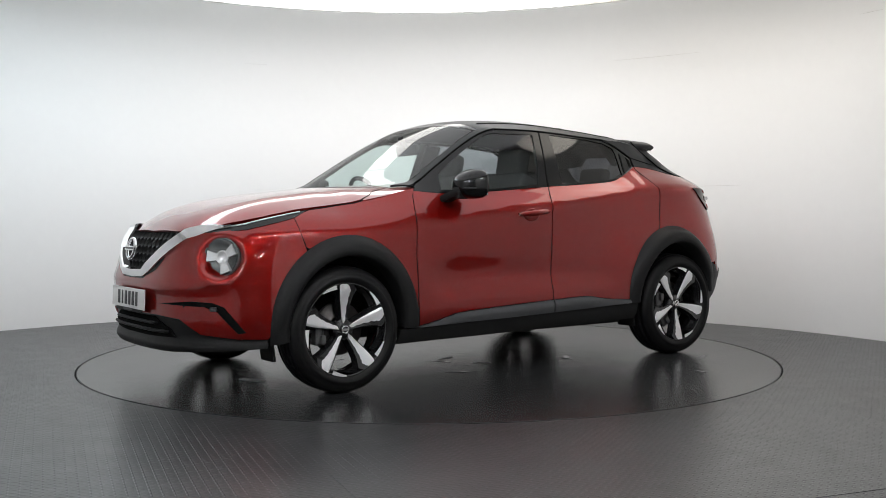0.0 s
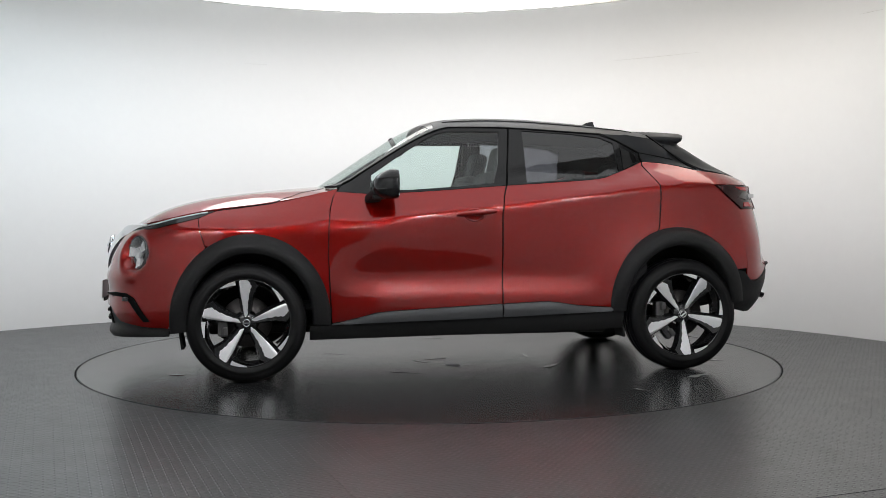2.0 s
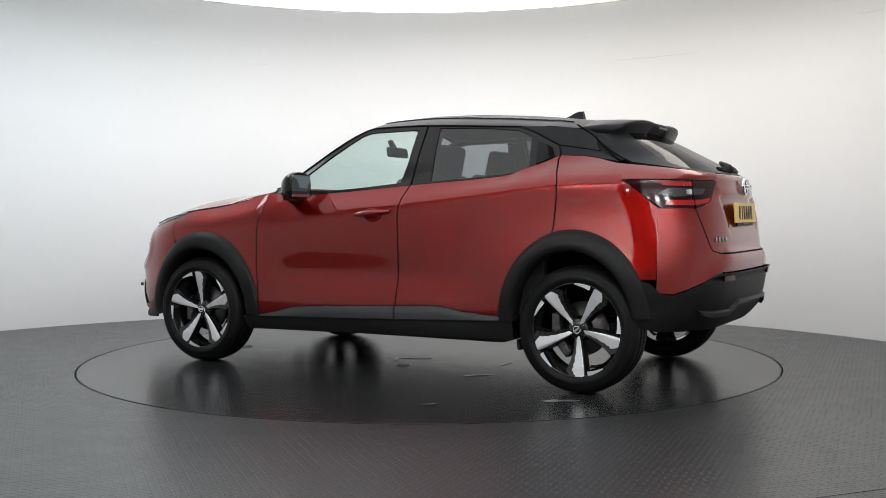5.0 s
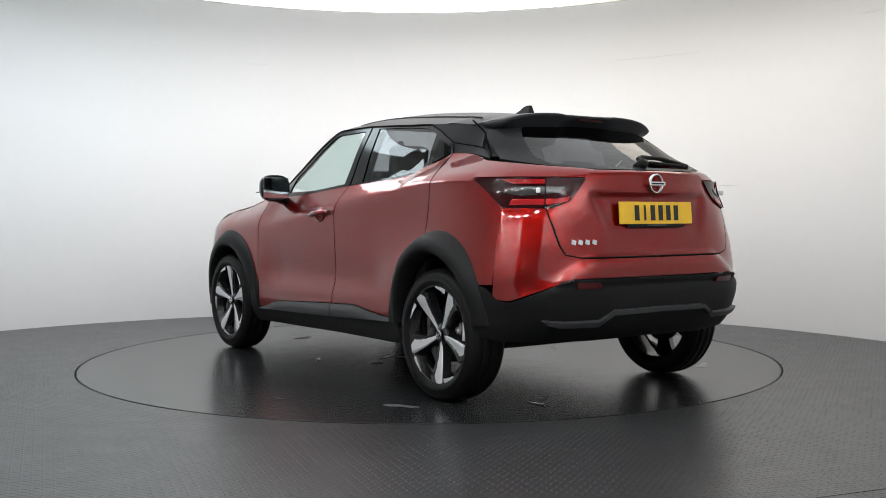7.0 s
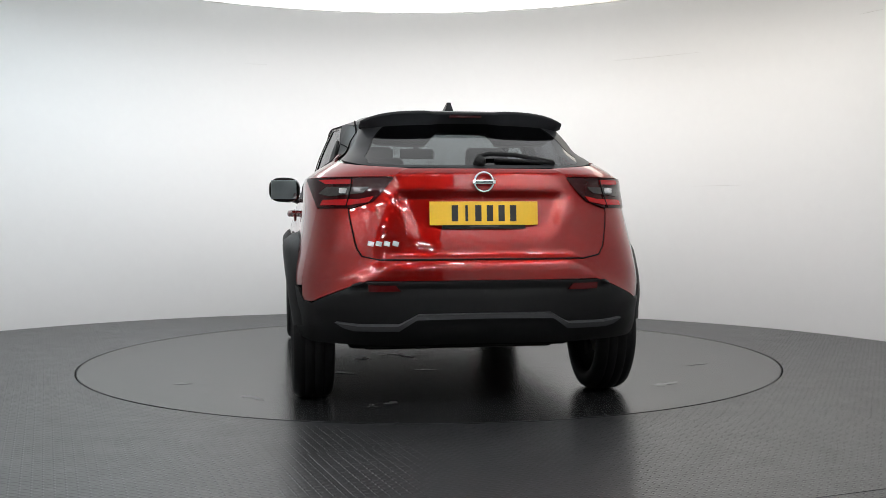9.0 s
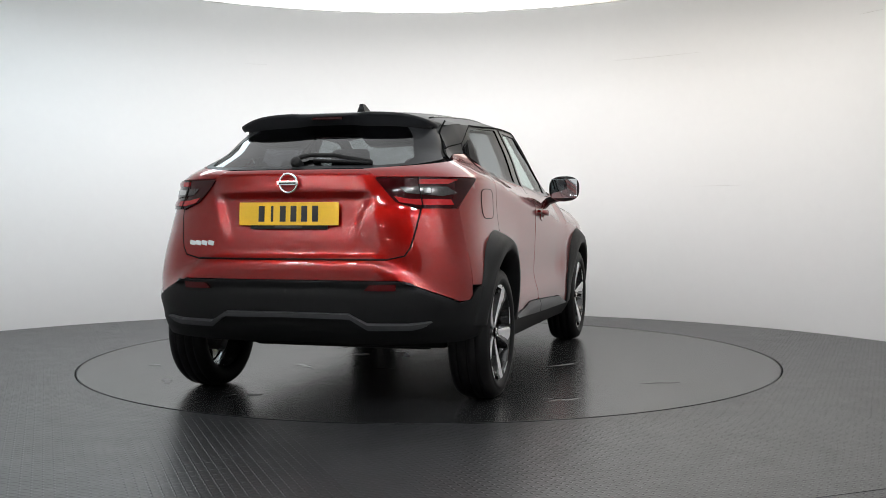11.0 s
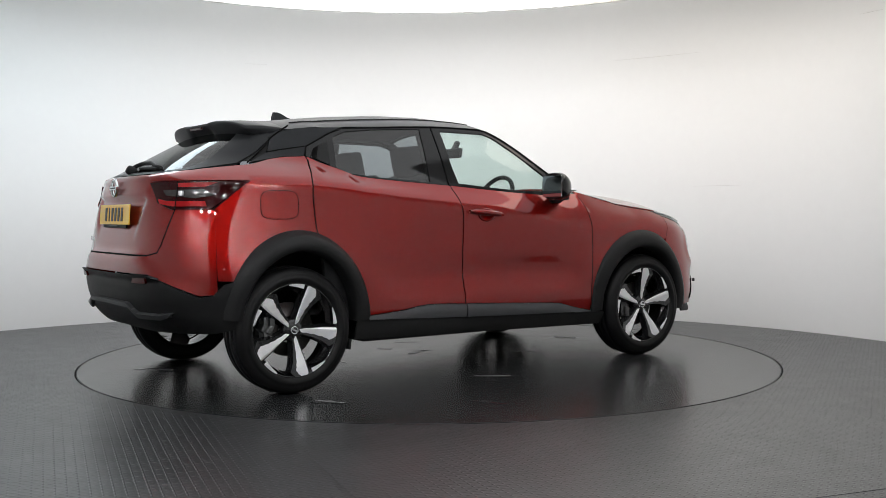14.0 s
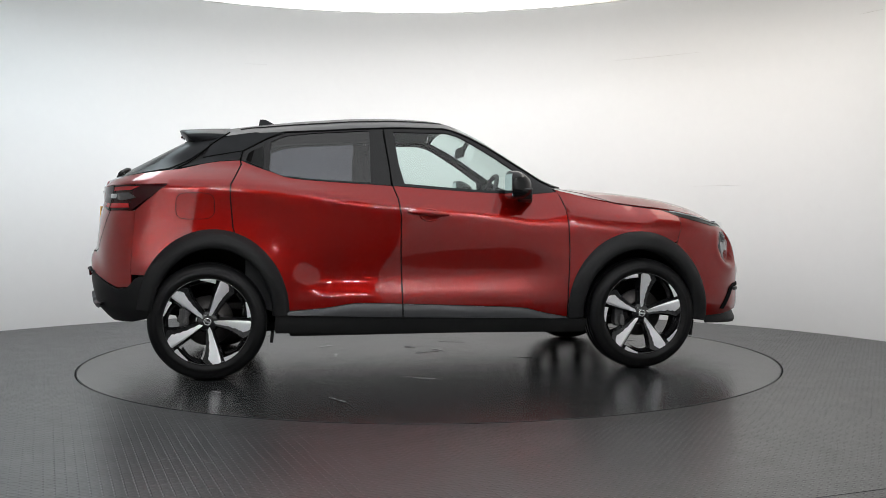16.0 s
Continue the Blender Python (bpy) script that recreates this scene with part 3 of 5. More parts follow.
def tube(pts, r, n=6):
    """A thin round bar along points."""
    v, f = [], []
    for i, p in enumerate(pts):
        d = (pts[min(i + 1, len(pts) - 1)] - pts[max(i - 1, 0)]).normalized()
        a = d.cross(Vector((0.3, 0.2, 1))).normalized()
        b = d.cross(a)
        v += [p + (a * math.cos(2 * math.pi * q / n) + b * math.sin(2 * math.pi * q / n)) * r for q in range(n)]
    for i in range(len(pts) - 1):
        for q in range(n):
            w = (q + 1) % n
            f.append((i * n + q, i * n + w, i * n + n + w, i * n + n + q))
    f += [tuple(range(n))[::-1], tuple((len(pts) - 1) * n + q for q in range(n))]
    return v, f


def both_tubes(name, pts, r, material, parents, label=""):
    if not isinstance(parents, (list, tuple)):
        parents = (parents, parents)
    v, f = tube(pts, r)
    v2, f2 = mirrored(v, f)
    part(name, v, f, material, parents[0], label)
    part(name, v2, f2, material, parents[1], label)


def outset(surf, d):
    return lambda u, v: surf(u, v, d)


def body_panels(car):
    G = 0.004
    lo = lambda x: sill_top(x) + G
    # front wings
    arch = oval(*ARCH_F, 178, 40, 24)
    wing = [(0.836 + G, 0.34), (0.846, 0.47), (0.856, 0.73), (0.851, 0.894), (0.841, 0.993), (0.82, 1.064), (0.79, 1.108), (0.90, 1.085), (1.0, 1.061), (1.10, 1.042), (1.185, 1.020), (1.35, 0.999), (1.50, 0.982), (1.60, 0.952), (1.545, 0.79)]
    inner = [p for p in oval(ARCH_F[0], ARCH_F[1], ARCH_F[2] - 0.03, ARCH_F[3] - 0.03, 62, 176, 18)]
    sides("front_wing", wing + inner, shell, RED, car)
    # front doors
    mid = [(-0.180 + G, 0.424), (-0.186 + G, 0.724), (-0.184 + G, 0.957), (-0.199 + G, 1.057), (-0.224 + G, 1.128)]
    fd = line(lo, 0.832, -0.176, 12) + mid + line(belt_z, -0.22, 0.80, 10) + [(0.815, 1.062), (0.835, 0.993), (0.844, 0.894), (0.850, 0.73), (0.838, 0.47)]
    front = sides("front_door", fd, shell, RED, car)
    # rear doors
    mid2 = [(x - 2 * G, z) for x, z in mid]
    arch_in = oval(ARCH_R[0], ARCH_R[1], ARCH_R[2] - 0.03, ARCH_R[3] - 0.03, 2, 66, 12)
    rd = mid2[::-1] + line(lo, -0.19, -0.85, 10) + arch_in + [(-1.139, 0.80), (-1.165, 0.887), (-1.178, 1.056), (-1.176, 1.137), (-1.145, 1.20), (-1.118, 1.262), (-1.124, 1.282)] + line(belt_z, -1.12, -0.232, 14)
    rear = sides("rear_door", rd, shell, RED, car)
    # rear wings with the haunch
    a2 = oval(ARCH_R[0], ARCH_R[1], ARCH_R[2] - 0.03, ARCH_R[3] - 0.03, 72, 150, 18)
    corner = along(-1.72, 0.763)
    rq = a2 + [(corner + 0.02, 0.62), (corner + 0.012, 0.80), (corner, 0.988), (-1.552, 1.143), (along(-1.92, 0.405), 1.137), (along(-1.93, 0.36), 1.178), (along(-1.75, 0.55), 1.198), (-1.52, 1.232), (-1.38, 1.262), (-1.25, 1.280), (-1.132, 1.286), (-1.128, 1.262), (-1.153, 1.20), (-1.184, 1.137), (-1.186, 1.056), (-1.173, 0.887), (-1.147, 0.80)]
    quarter = sides("rear_wing", rq, shell, RED, car)
    # fuel flap outline on the right rear wing
    cx, cz = -1.385, 1.012
    loop = []
    for i in range(41):
        a = 2 * math.pi * i / 40
        loop.append((cx + 0.112 * math.copysign(abs(math.cos(a)) ** 0.5, math.cos(a)), cz + 0.076 * math.copysign(abs(math.sin(a)) ** 0.5, math.sin(a))))
    fv, ff = panel_mesh(loop[:-1], outset(shell, 0.0015), 0.03, 0.004)
    fv, ff = mirrored(fv, ff)
    part("fuel_flap", fv, ff, RED, quarter[1], "rounded square fuel flap")
    pts = [shell(s, z, 0.0012) for s, z in loop]
    fv, ff = tube([Vector((p.x, -p.y, p.z)) for p in pts], 0.0018)
    part("fuel_flap_gap", fv, ff, GAP, quarter[1])
    # rear bumper, red upper part
    s1, s2 = along(-1.885, 0.640), S_REAR
    rb = [(corner - 0.0007, 0.986), (corner + 0.012 - 0.0007, 0.80), (corner + 0.02 - 0.0007, 0.55), (-1.80, 0.545), (along(-1.97, 0.60), 0.632), (along(-2.0, 0.55), 0.650), (s2, 0.650), (s2, 0.742), (along(-2.0, 0.50), 0.742), (along(-1.97, 0.585), 0.760), (along(-1.95, 0.605), 0.80), (s1, 0.987), (along(-1.86, 0.68), 0.987)]
    panel("rear_bumper", rb, shell, RED, car, join=True)
    # tailgate
    tg = [(s1 - G * 2, 0.984), (along(-1.95, 0.605) - G * 2, 0.802), (along(-1.97, 0.585) - G, 0.766), (along(-2.0, 0.50), 0.749), (s2, 0.749), (s2, 1.176), (along(-1.93, 0.372), 1.176), (along(-1.925, 0.420), 1.134), (along(-1.935, 0.525), 1.018), (along(-1.90, 0.61), 0.986)]

    def gate(s, z):
        p = shell(s, z)
        # recess for the number plate and the lip above it
        k = smooth(0.43, 0.37, p.y + 0.35 * (1.06 - z)) * smooth(1.062, 1.046, z) * smooth(0.80, 0.95, z)
        lip = smooth(0.44, 0.40, p.y) * math.exp(-((z - 1.085) / 0.030) ** 2)
        return p + Vector((0.018 * k - 0.006 * lip, 0, 0))
    tailgate = panel("tailgate", tg, gate, RED, car, join=True, step=0.02)[0]
    return front, rear, quarter, tailgate


def smooth(a, b, x):
    t = min(max((x - a) / (b - a), 0), 1)
    return t * t * (3 - 2 * t)


sill_top = Curve((-0.90, 0.390), (-0.85, 0.393), (-0.648, 0.407), (-0.447, 0.433), (-0.18, 0.424), (0.35, 0.400), (0.551, 0.389), (0.682, 0.357), (0.835, 0.327), (0.95, 0.31))
sill_mid = Curve((-0.95, 0.376), (-0.847, 0.372), (-0.177, 0.348), (0.829, 0.322), (0.95, 0.318))


def front_end(car):
    G = 0.004
    S = S_FRONT
    # red bumper skin around the grille, lamp and plate
    low = [(along(1.76, 0.83), 0.318), (along(1.90, 0.77), 0.322), (along(2.03, 0.62), 0.345), (along(2.09, 0.50), 0.420), (along(2.155, 0.32), 0.432), (S, 0.432)]
    up = [(S, 0.615), (along(2.165, 0.16), 0.618), (along(2.15, 0.22), 0.66), (along(2.10, 0.40), 0.80), (along(2.02, 0.50), 0.862), (along(1.92, 0.60), 0.872), (along(1.80, 0.70), 0.888), (along(1.66, 0.76), 0.925), (1.603, 0.948), (1.552, 0.80)]
    inner = oval(ARCH_F[0], ARCH_F[1], ARCH_F[2] - 0.03, ARCH_F[3] - 0.03, 56, -2, 12)
    lamp_s, lamp_z = along(1.955, 0.690), 0.738

    def skin(s, z):
        p = shell(s, z)
        d = math.hypot((s - lamp_s) / 1.0, z - lamp_z)
        ring = 0.010 * math.exp(-((d - 0.118) / 0.030) ** 2) - 0.075 * smooth(0.108, 0.075, d)
        brow = 0.012 * math.exp(-((z - 0.60) / 0.05) ** 2) * smooth(1.75, 2.1, s)
        n = Vector((math.sin(min((s - FX) / TURN, 1.57)) if s > FX else 0, math.cos((s - FX) / TURN) if s > FX else 1, 0))
        return p + n * (ring + brow)
    bumper = panel("front_bumper", low + up + inner, skin, RED, car, join=True, step=0.02)[0]
    # black lower bumper and lip
    lo = [(along(1.76, 0.83), 0.316), (along(1.90, 0.77), 0.320), (along(2.03, 0.62), 0.343), (along(2.09, 0.50), 0.418), (along(2.155, 0.32), 0.430), (S, 0.430), (S, 0.235), (along(2.1, 0.40), 0.240), (along(1.95, 0.70), 0.258), (along(1.76, 0.83), 0.270)]
    panel("lower_bumper", lo, lambda s, z: shell(s, z, -0.02 + 0.035 * smooth(0.33, 0.26, z)), TRIM, car, "black plastic lower bumper and lip", join=True, step=0.02)
    # lower air intake with slats
    ai = [(S, 0.418), (along(2.16, 0.27), 0.418), (along(2.12, 0.42), 0.360), (along(2.11, 0.46), 0.318), (S, 0.305)]
    intake = panel("lower_intake", ai, outset(shell, -0.012), GAP, car, "dark lower air intake", join=True)[0]
    for z in (0.345, 0.385):
        pts = [shell(S - (0.30 if z > 0.36 else 0.40) * i / 12, z, -0.006) for i in range(13)]
        full = pts[::-1] + [Vector((p.x, -p.y, p.z)) for p in pts[1:]]
        v, f = tube(full, 0.009)
        part("slat", v, f, TRIM, intake)
    # side vent line with the fog lamp notch
    sv = [(along(2.13, 0.34), 0.494), (along(2.06, 0.58), 0.514), (along(1.995, 0.68), 0.510), (along(1.95, 0.725), 0.487), (along(1.86, 0.79), 0.355), (along(1.895, 0.77), 0.350), (along(1.975, 0.70), 0.462), (along(2.02, 0.645), 0.488), (along(2.08, 0.53), 0.490)]
    sides("corner_vent", sv, lambda q, z: shell(q, z, 0.004), GAP, car, "black corner vent slit", step=0.02)
    # small fog lamp set in each corner vent
    bm_at = shell(along(1.985, 0.69), 0.478, 0.018)
    for sgn in (1, -1):
        bm = bmesh.new()
        box(bm, (0.02, 0.035, 0.022), (bm_at.x, bm_at.y * sgn, bm_at.z), (0, 0, 45 * sgn), 0.005)
        from_bm("fog_lamp", bm, SILVER_TRIM, car, "small grey lamp in the corner vent")
    # headlamps: round, three-armed silver reflector behind a clear cover
    c = shell(lamp_s, lamp_z, -0.045)
    n = Vector((0.80, 0.58, 0.12)).normalized()
    e1 = n.cross(Vector((0, 0, 1))).normalized()
    e2 = e1.cross(n)
    frame_m = Matrix((e1, e2, n)).transposed()
    R = 0.094
    for side in (1, -1):
        def place(p):
            q = c + frame_m @ Vector(p)
            return Vector((q.x, q.y * side, q.z))
        prof = [(0.001, -0.012), (0.05, -0.010), (R - 0.008, 0.0), (R, 0.02), (R + 0.005, 0.030), (R + 0.010, 0.02), (R + 0.010, -0.03)]
        v, f = lathe(prof, 40, "z")
        lamp = part("headlamp", [place(p) for p in v], f, LAMP_BOWL, car, "round headlamp with a silver three-armed reflector")
        v, f = lathe([(0.001, 0.004), (0.034, 0.006), (0.038, 0.014), (0.033, 0.022), (0.026, 0.012), (0.001, 0.010)], 32, "z")
        part("projector", [place(p) for p in v], f, LAMP_SILVER, lamp)
        for turn in (4, 148, 250):
            a = radians(turn)
            ca, sa = math.cos(a), math.sin(a)
            arm = []
            for r, w, h in ((0.026, 0.016, 0.018), (0.084, 0.029, 0.028)):
                for q in (-1, 1):
                    arm.append((r * ca - q * w * sa, r * sa + q * w * ca, h))
                    arm.append((r * ca - q * w * sa, r * sa + q * w * ca, 0.0))
            part("reflector_arm", [place(p) for p in arm], [(0, 2, 6, 4), (0, 4, 5, 1), (2, 3, 7, 6), (4, 6, 7, 5)], LAMP_SILVER, lamp, smooth=False)
        v, f = lathe([(0.001, 0.050), (0.04, 0.048), (0.075, 0.042), (R - 0.002, 0.030)], 40, "z")
        cover = part("lamp_cover", [place(p) for p in v], f, CLEAR, lamp, "clear domed cover")
        cover.visible_shadow = False
    # daytime lamp blades along the bonnet edge
    dl = [(1.52, 0.982), (1.60, 0.972), (along(1.70, 0.735), 0.945), (along(1.80, 0.70), 0.916), (along(1.92, 0.60), 0.893), (along(1.965, 0.55), 0.880), (along(1.985, 0.52), 0.867), (along(1.92, 0.60), 0.867), (along(1.80, 0.70), 0.884), (along(1.66, 0.76), 0.921), (1.598, 0.944)]
    blades = sides("daytime_lamp", dl, outset(shell, 0.004), BLACK, car, "slim dark daytime lamp blade", step=0.02)
    st = [shell(s, z, 0.009) for s, z in ((1.56, 0.975), (1.62, 0.965), (along(1.72, 0.735), 0.938), (along(1.82, 0.69), 0.910), (along(1.92, 0.60), 0.890))]
    both_tubes("light_guide", st, 0.0045, LAMP_SILVER, blades, "pale light guide")
    # grille: dark mesh, honeycomb bars, chrome V and badge
    gr = [(S, 0.640), (along(2.16, 0.15), 0.642), (along(2.14, 0.23), 0.70), (along(2.08, 0.38), 0.80), (along(2.02, 0.48), 0.872), (S, 0.885)]
    grille = panel("grille", gr, outset(shell, -0.035), GAP, car, "black honeycomb grille", join=True)[0]
    hv, hf = [], []
    cell = 0.034
    for row in range(10):
        for col in range(-12, 13):
            y0 = (col + 0.5 * (row % 2)) * cell * 1.732
            z0 = 0.645 + row * cell * 1.5 * 0.8
            if z0 > 0.875 or abs(y0) > 0.11 + (z0 - 0.645) * 1.55:
                continue
            hexa = []
            for q in range(6):
                a = radians(60 * q + 30)
                for rr in (0.74, 1.0):
                    yy, zz = y0 + cell * rr * math.cos(a), z0 + cell * 0.8 * rr * math.sin(a)
                    p = shell(along(2.15, abs(yy)) if abs(yy) > 0.02 else S - abs(yy), zz, -0.012 if rr > 0.9 else -0.026)
                    p.y = yy
                    hexa.append(p)
            k = len(hv)
            hv += hexa
            for q in range(6):
                w = (q + 1) % 6
                hf.append((k + 2 * q, k + 2 * q + 1, k + 2 * w + 1, k + 2 * w))
    part("honeycomb", hv, hf, TRIM, grille, "black honeycomb bars")
    vline = [(along(1.86, 0.65), 0.906), (along(1.97, 0.56), 0.888), (along(2.04, 0.45), 0.862), (along(2.09, 0.36), 0.795), (along(2.14, 0.235), 0.700), (along(2.16, 0.15), 0.648), (S, 0.642)]
    vl = along_line(vline, 0.03)
    vv, vf = [], []
    half_pts = [shell(s, z, 0.012) for s, z in vl]
    run = half_pts + [Vector((p.x, -p.y, p.z)) for p in half_pts[::-1]]
    for i, p in enumerate(run):
        d = (run[min(i + 1, len(run) - 1)] - run[max(i - 1, 0)]).normalized()
        o = Vector((1, 0, 0))
        w = d.cross(o).normalized()
        wd = (0.024 + 0.010 * smooth(0.14, 0.22, abs(p.y))) * (1 - 0.85 * smooth(0.47, 0.66, abs(p.y)))
        vv += [p - w * wd - o * 0.02, p - w * wd * 0.8 + o * 0.008, p + w * wd * 0.8 + o * 0.012, p + w * wd - o * 0.02]
    for i in range(len(run) - 1):
        for q in range(3):
            vf.append((i * 4 + q, i * 4 + q + 1, i * 4 + q + 5, i * 4 + q + 4))
    mid = [run[i // 4] for i in range(len(vv))]
    dv = [m_ + (p - m_) * (1.0 + 0.5 * smooth(0.38, 0.26, abs(m_.y))) - Vector((0.014, 0, 0.012 * smooth(0.38, 0.26, abs(m_.y)))) for p, m_ in zip(vv, mid)]
    part("grille_border", dv, list(vf), BLACK, grille, "black border round the chrome", smooth=False)
    part("chrome_surround", vv, vf, CHROME, grille, "wide satin chrome V surround", smooth=False)
    badge(car, Matrix.Translation((2.172, 0.0, 0.775)) @ pose(0, 0, 0, 0, -12, 0) @ pose(0, 0, 0, 90, 0, 90), 0.062)
    plate(car, Matrix.Translation((2.198, 0.0, 0.505)) @ pose(0, 0, 0, 0, -2, 0) @ pose(0, 0, 0, 90, 0, 90), WHITE_PLATE, "white front number plate with dark bars")


def badge(car, m, r):
    """A chrome ring with a bar across it, as plain shapes."""
    v, f = lathe([(r * 0.80, 0.0), (r * 0.80, 0.010), (r * 0.9, 0.016), (r, 0.010), (r, 0.0)], 40, "z")
    ring = part("badge", [m @ Vector(p) for p in v], f, CHROME, car, "round chrome badge ring with a cross bar")
    bm = bmesh.new()
    box(bm, (r * 2.25, r * 0.42, 0.014), (0, 0, 0.012), bevel=0.004)
    bm.transform(m)
    from_bm("badge_bar", bm, CHROME, ring)
    bm = bmesh.new()
    box(bm, (r * 1.7, r * 0.16, 0.004), (0, 0, 0.0195))
    bm.transform(m)
    from_bm("badge_mark", bm, INK, ring)


def plate(car, m, material, label):
    """A number plate with six plain bars in place of its characters."""
    bm = bmesh.new()
    box(bm, (0.52, 0.111, 0.006), (0, 0, 0), bevel=0.002)
    bm.transform(m)
    pl = from_bm("number_plate", bm, material, car, label)
    for i in range(6):
        bm = bmesh.new()
        box(bm, (0.030 if i != 1 else 0.012, 0.076, 0.003), ((i - 2.5) * 0.056, 0.0, 0.0042))
        bm.transform(m)
        from_bm("plate_bar", bm, INK, pl)
    bm = bmesh.new()
    box(bm, (0.14, 0.008, 0.003), (0, -0.062, 0.002))
    bm.transform(m)
    from_bm("plate_foot_mark", bm, SILVER_TRIM, pl)
    bm = bmesh.new()
    box(bm, (0.40, 0.022, 0.010), (0, -0.062, -0.006))
    bm.transform(m)
    from_bm("plate_holder", bm, TRIM, pl)


def framed(name, upper, lower, surf, material, parents, label=""):
    """A window frame made of an upper and a lower strip, as one part on each side."""
    v, f = panel_mesh(upper, surf, 0.02, 0.012)
    v2, f2 = panel_mesh(lower, surf, 0.02, 0.012)
    k = len(v)
    v, f = v + v2, f + [tuple(q + k for q in fc) for fc in f2]
    m = mirrored(v, f)
    return [part(name, v, f, material, parents[0], label), part(name, *m, material, parents[1], label)]


def windows(car, front, rear):
    edge = lambda x: roof_z(x) - 0.005
    beltp = lambda x: belt_z(x) + 0.003
    win_f = [(0.60, 1.103), (0.585, 1.20), (0.431, 1.305), (0.346, 1.358), (0.261, 1.408), (0.193, 1.444), (0.125, 1.462), (-0.206, 1.466), (-0.182, 1.265), (-0.151, 1.146), (0.109, 1.123), (0.35, 1.106)]
    up_f = [(0.80, 1.085), (0.775, 1.120)] + line(edge, 0.73, -0.262, 26) + [(-0.232, 1.223), (-0.224, 1.133)] + [win_f[q] for q in (9, 8, 7, 6, 5, 4, 3, 2, 1, 0)]
    lo_f = line(beltp, -0.222, 0.80, 12) + [win_f[q] for q in (0, 11, 10, 9)]
    framed("window_frame", up_f, lo_f, outset(shell, -0.006), BLACK, front, "gloss black window frame")
    for g in sides("side_window", win_f, outset(shell, -0.012), GLASS, front, "lightly tinted front door glass", thick=0):
        g.visible_shadow = False
    win_r = [(-0.352, 1.474), (-0.685, 1.457), (-0.859, 1.438), (-0.946, 1.402), (-0.960, 1.226), (-0.894, 1.194), (-0.685, 1.172), (-0.356, 1.151)]
    up_r = [(-0.236, 1.135), (-0.242, 1.223), (-0.274, 1.482)] + line(edge, -0.28, -0.86, 10) + [(-0.97, 1.418), (-1.07, 1.365), (-1.113, 1.338), (-1.128, 1.290)] + [win_r[q] for q in (4, 3, 2, 1, 0, 7)]
    lo_r = line(beltp, -1.12, -0.24, 18) + [win_r[q] for q in (7, 6, 5, 4)]
    framed("window_frame", up_r, lo_r, outset(shell, -0.006), BLACK, rear, "gloss black window frame")
    for g in sides("side_window", win_r, outset(shell, -0.012), PRIVACY, rear, "dark privacy rear door glass", thick=0):
        g.visible_shadow = False
    # pillar cover and the hidden handle behind the rear window
    hq = [(-0.992, 1.375), (-1.080, 1.330), (-1.096, 1.286), (-0.996, 1.240)]
    sides("hidden_handle", hq, outset(shell, 0.002), TRIM, rear, "black hidden door handle in the window corner", step=0.02)
    # shade of the grip hollow, put on as a flat blacker patch
    grip = [(-1.045, 1.352), (-1.080, 1.330), (-1.094, 1.288), (-1.066, 1.276)]
    sides("handle_pocket_shade", grip, outset(shell, 0.005), GAP, rear, step=0.02, thick=0.002)
    # rear pillar: black blade behind the door, and the roof end
    cp = [(-1.118, 1.342), (-1.224, 1.324), (-1.38, 1.300), (along(-1.46, 0.60), 1.244), (-1.38, 1.266), (-1.25, 1.284), (-1.136, 1.290)]
    sides("rear_pillar", cp, outset(shell, 0.0), ROOF, car, "black rear pillar blade", step=0.02)
    fill = [(-0.95, 1.31), (-0.95, 1.44), (-1.12, 1.446), (-1.22, 1.43), (-1.34, 1.40), (along(-1.44, 0.55), 1.36), (along(-1.52, 0.58), 1.25), (-1.36, 1.262), (-1.13, 1.285)]
    sides("pillar_core", fill, outset(shell, -0.016), DARK, car, thick=0.004)
    up = [(-0.87, 1.455), (-0.97, 1.424), (-1.07, 1.371), (-1.114, 1.347), (-1.224, 1.330), (-1.36, 1.306), (-1.315, 1.375), (-1.24, 1.424), (-1.18, 1.440), (-1.12, 1.449), (-1.0, 1.457), (-0.87, 1.462)]
    sides("roof_corner", up, outset(shell, 0.001), ROOF, car, "black roof corner above the rear pillar", step=0.02)


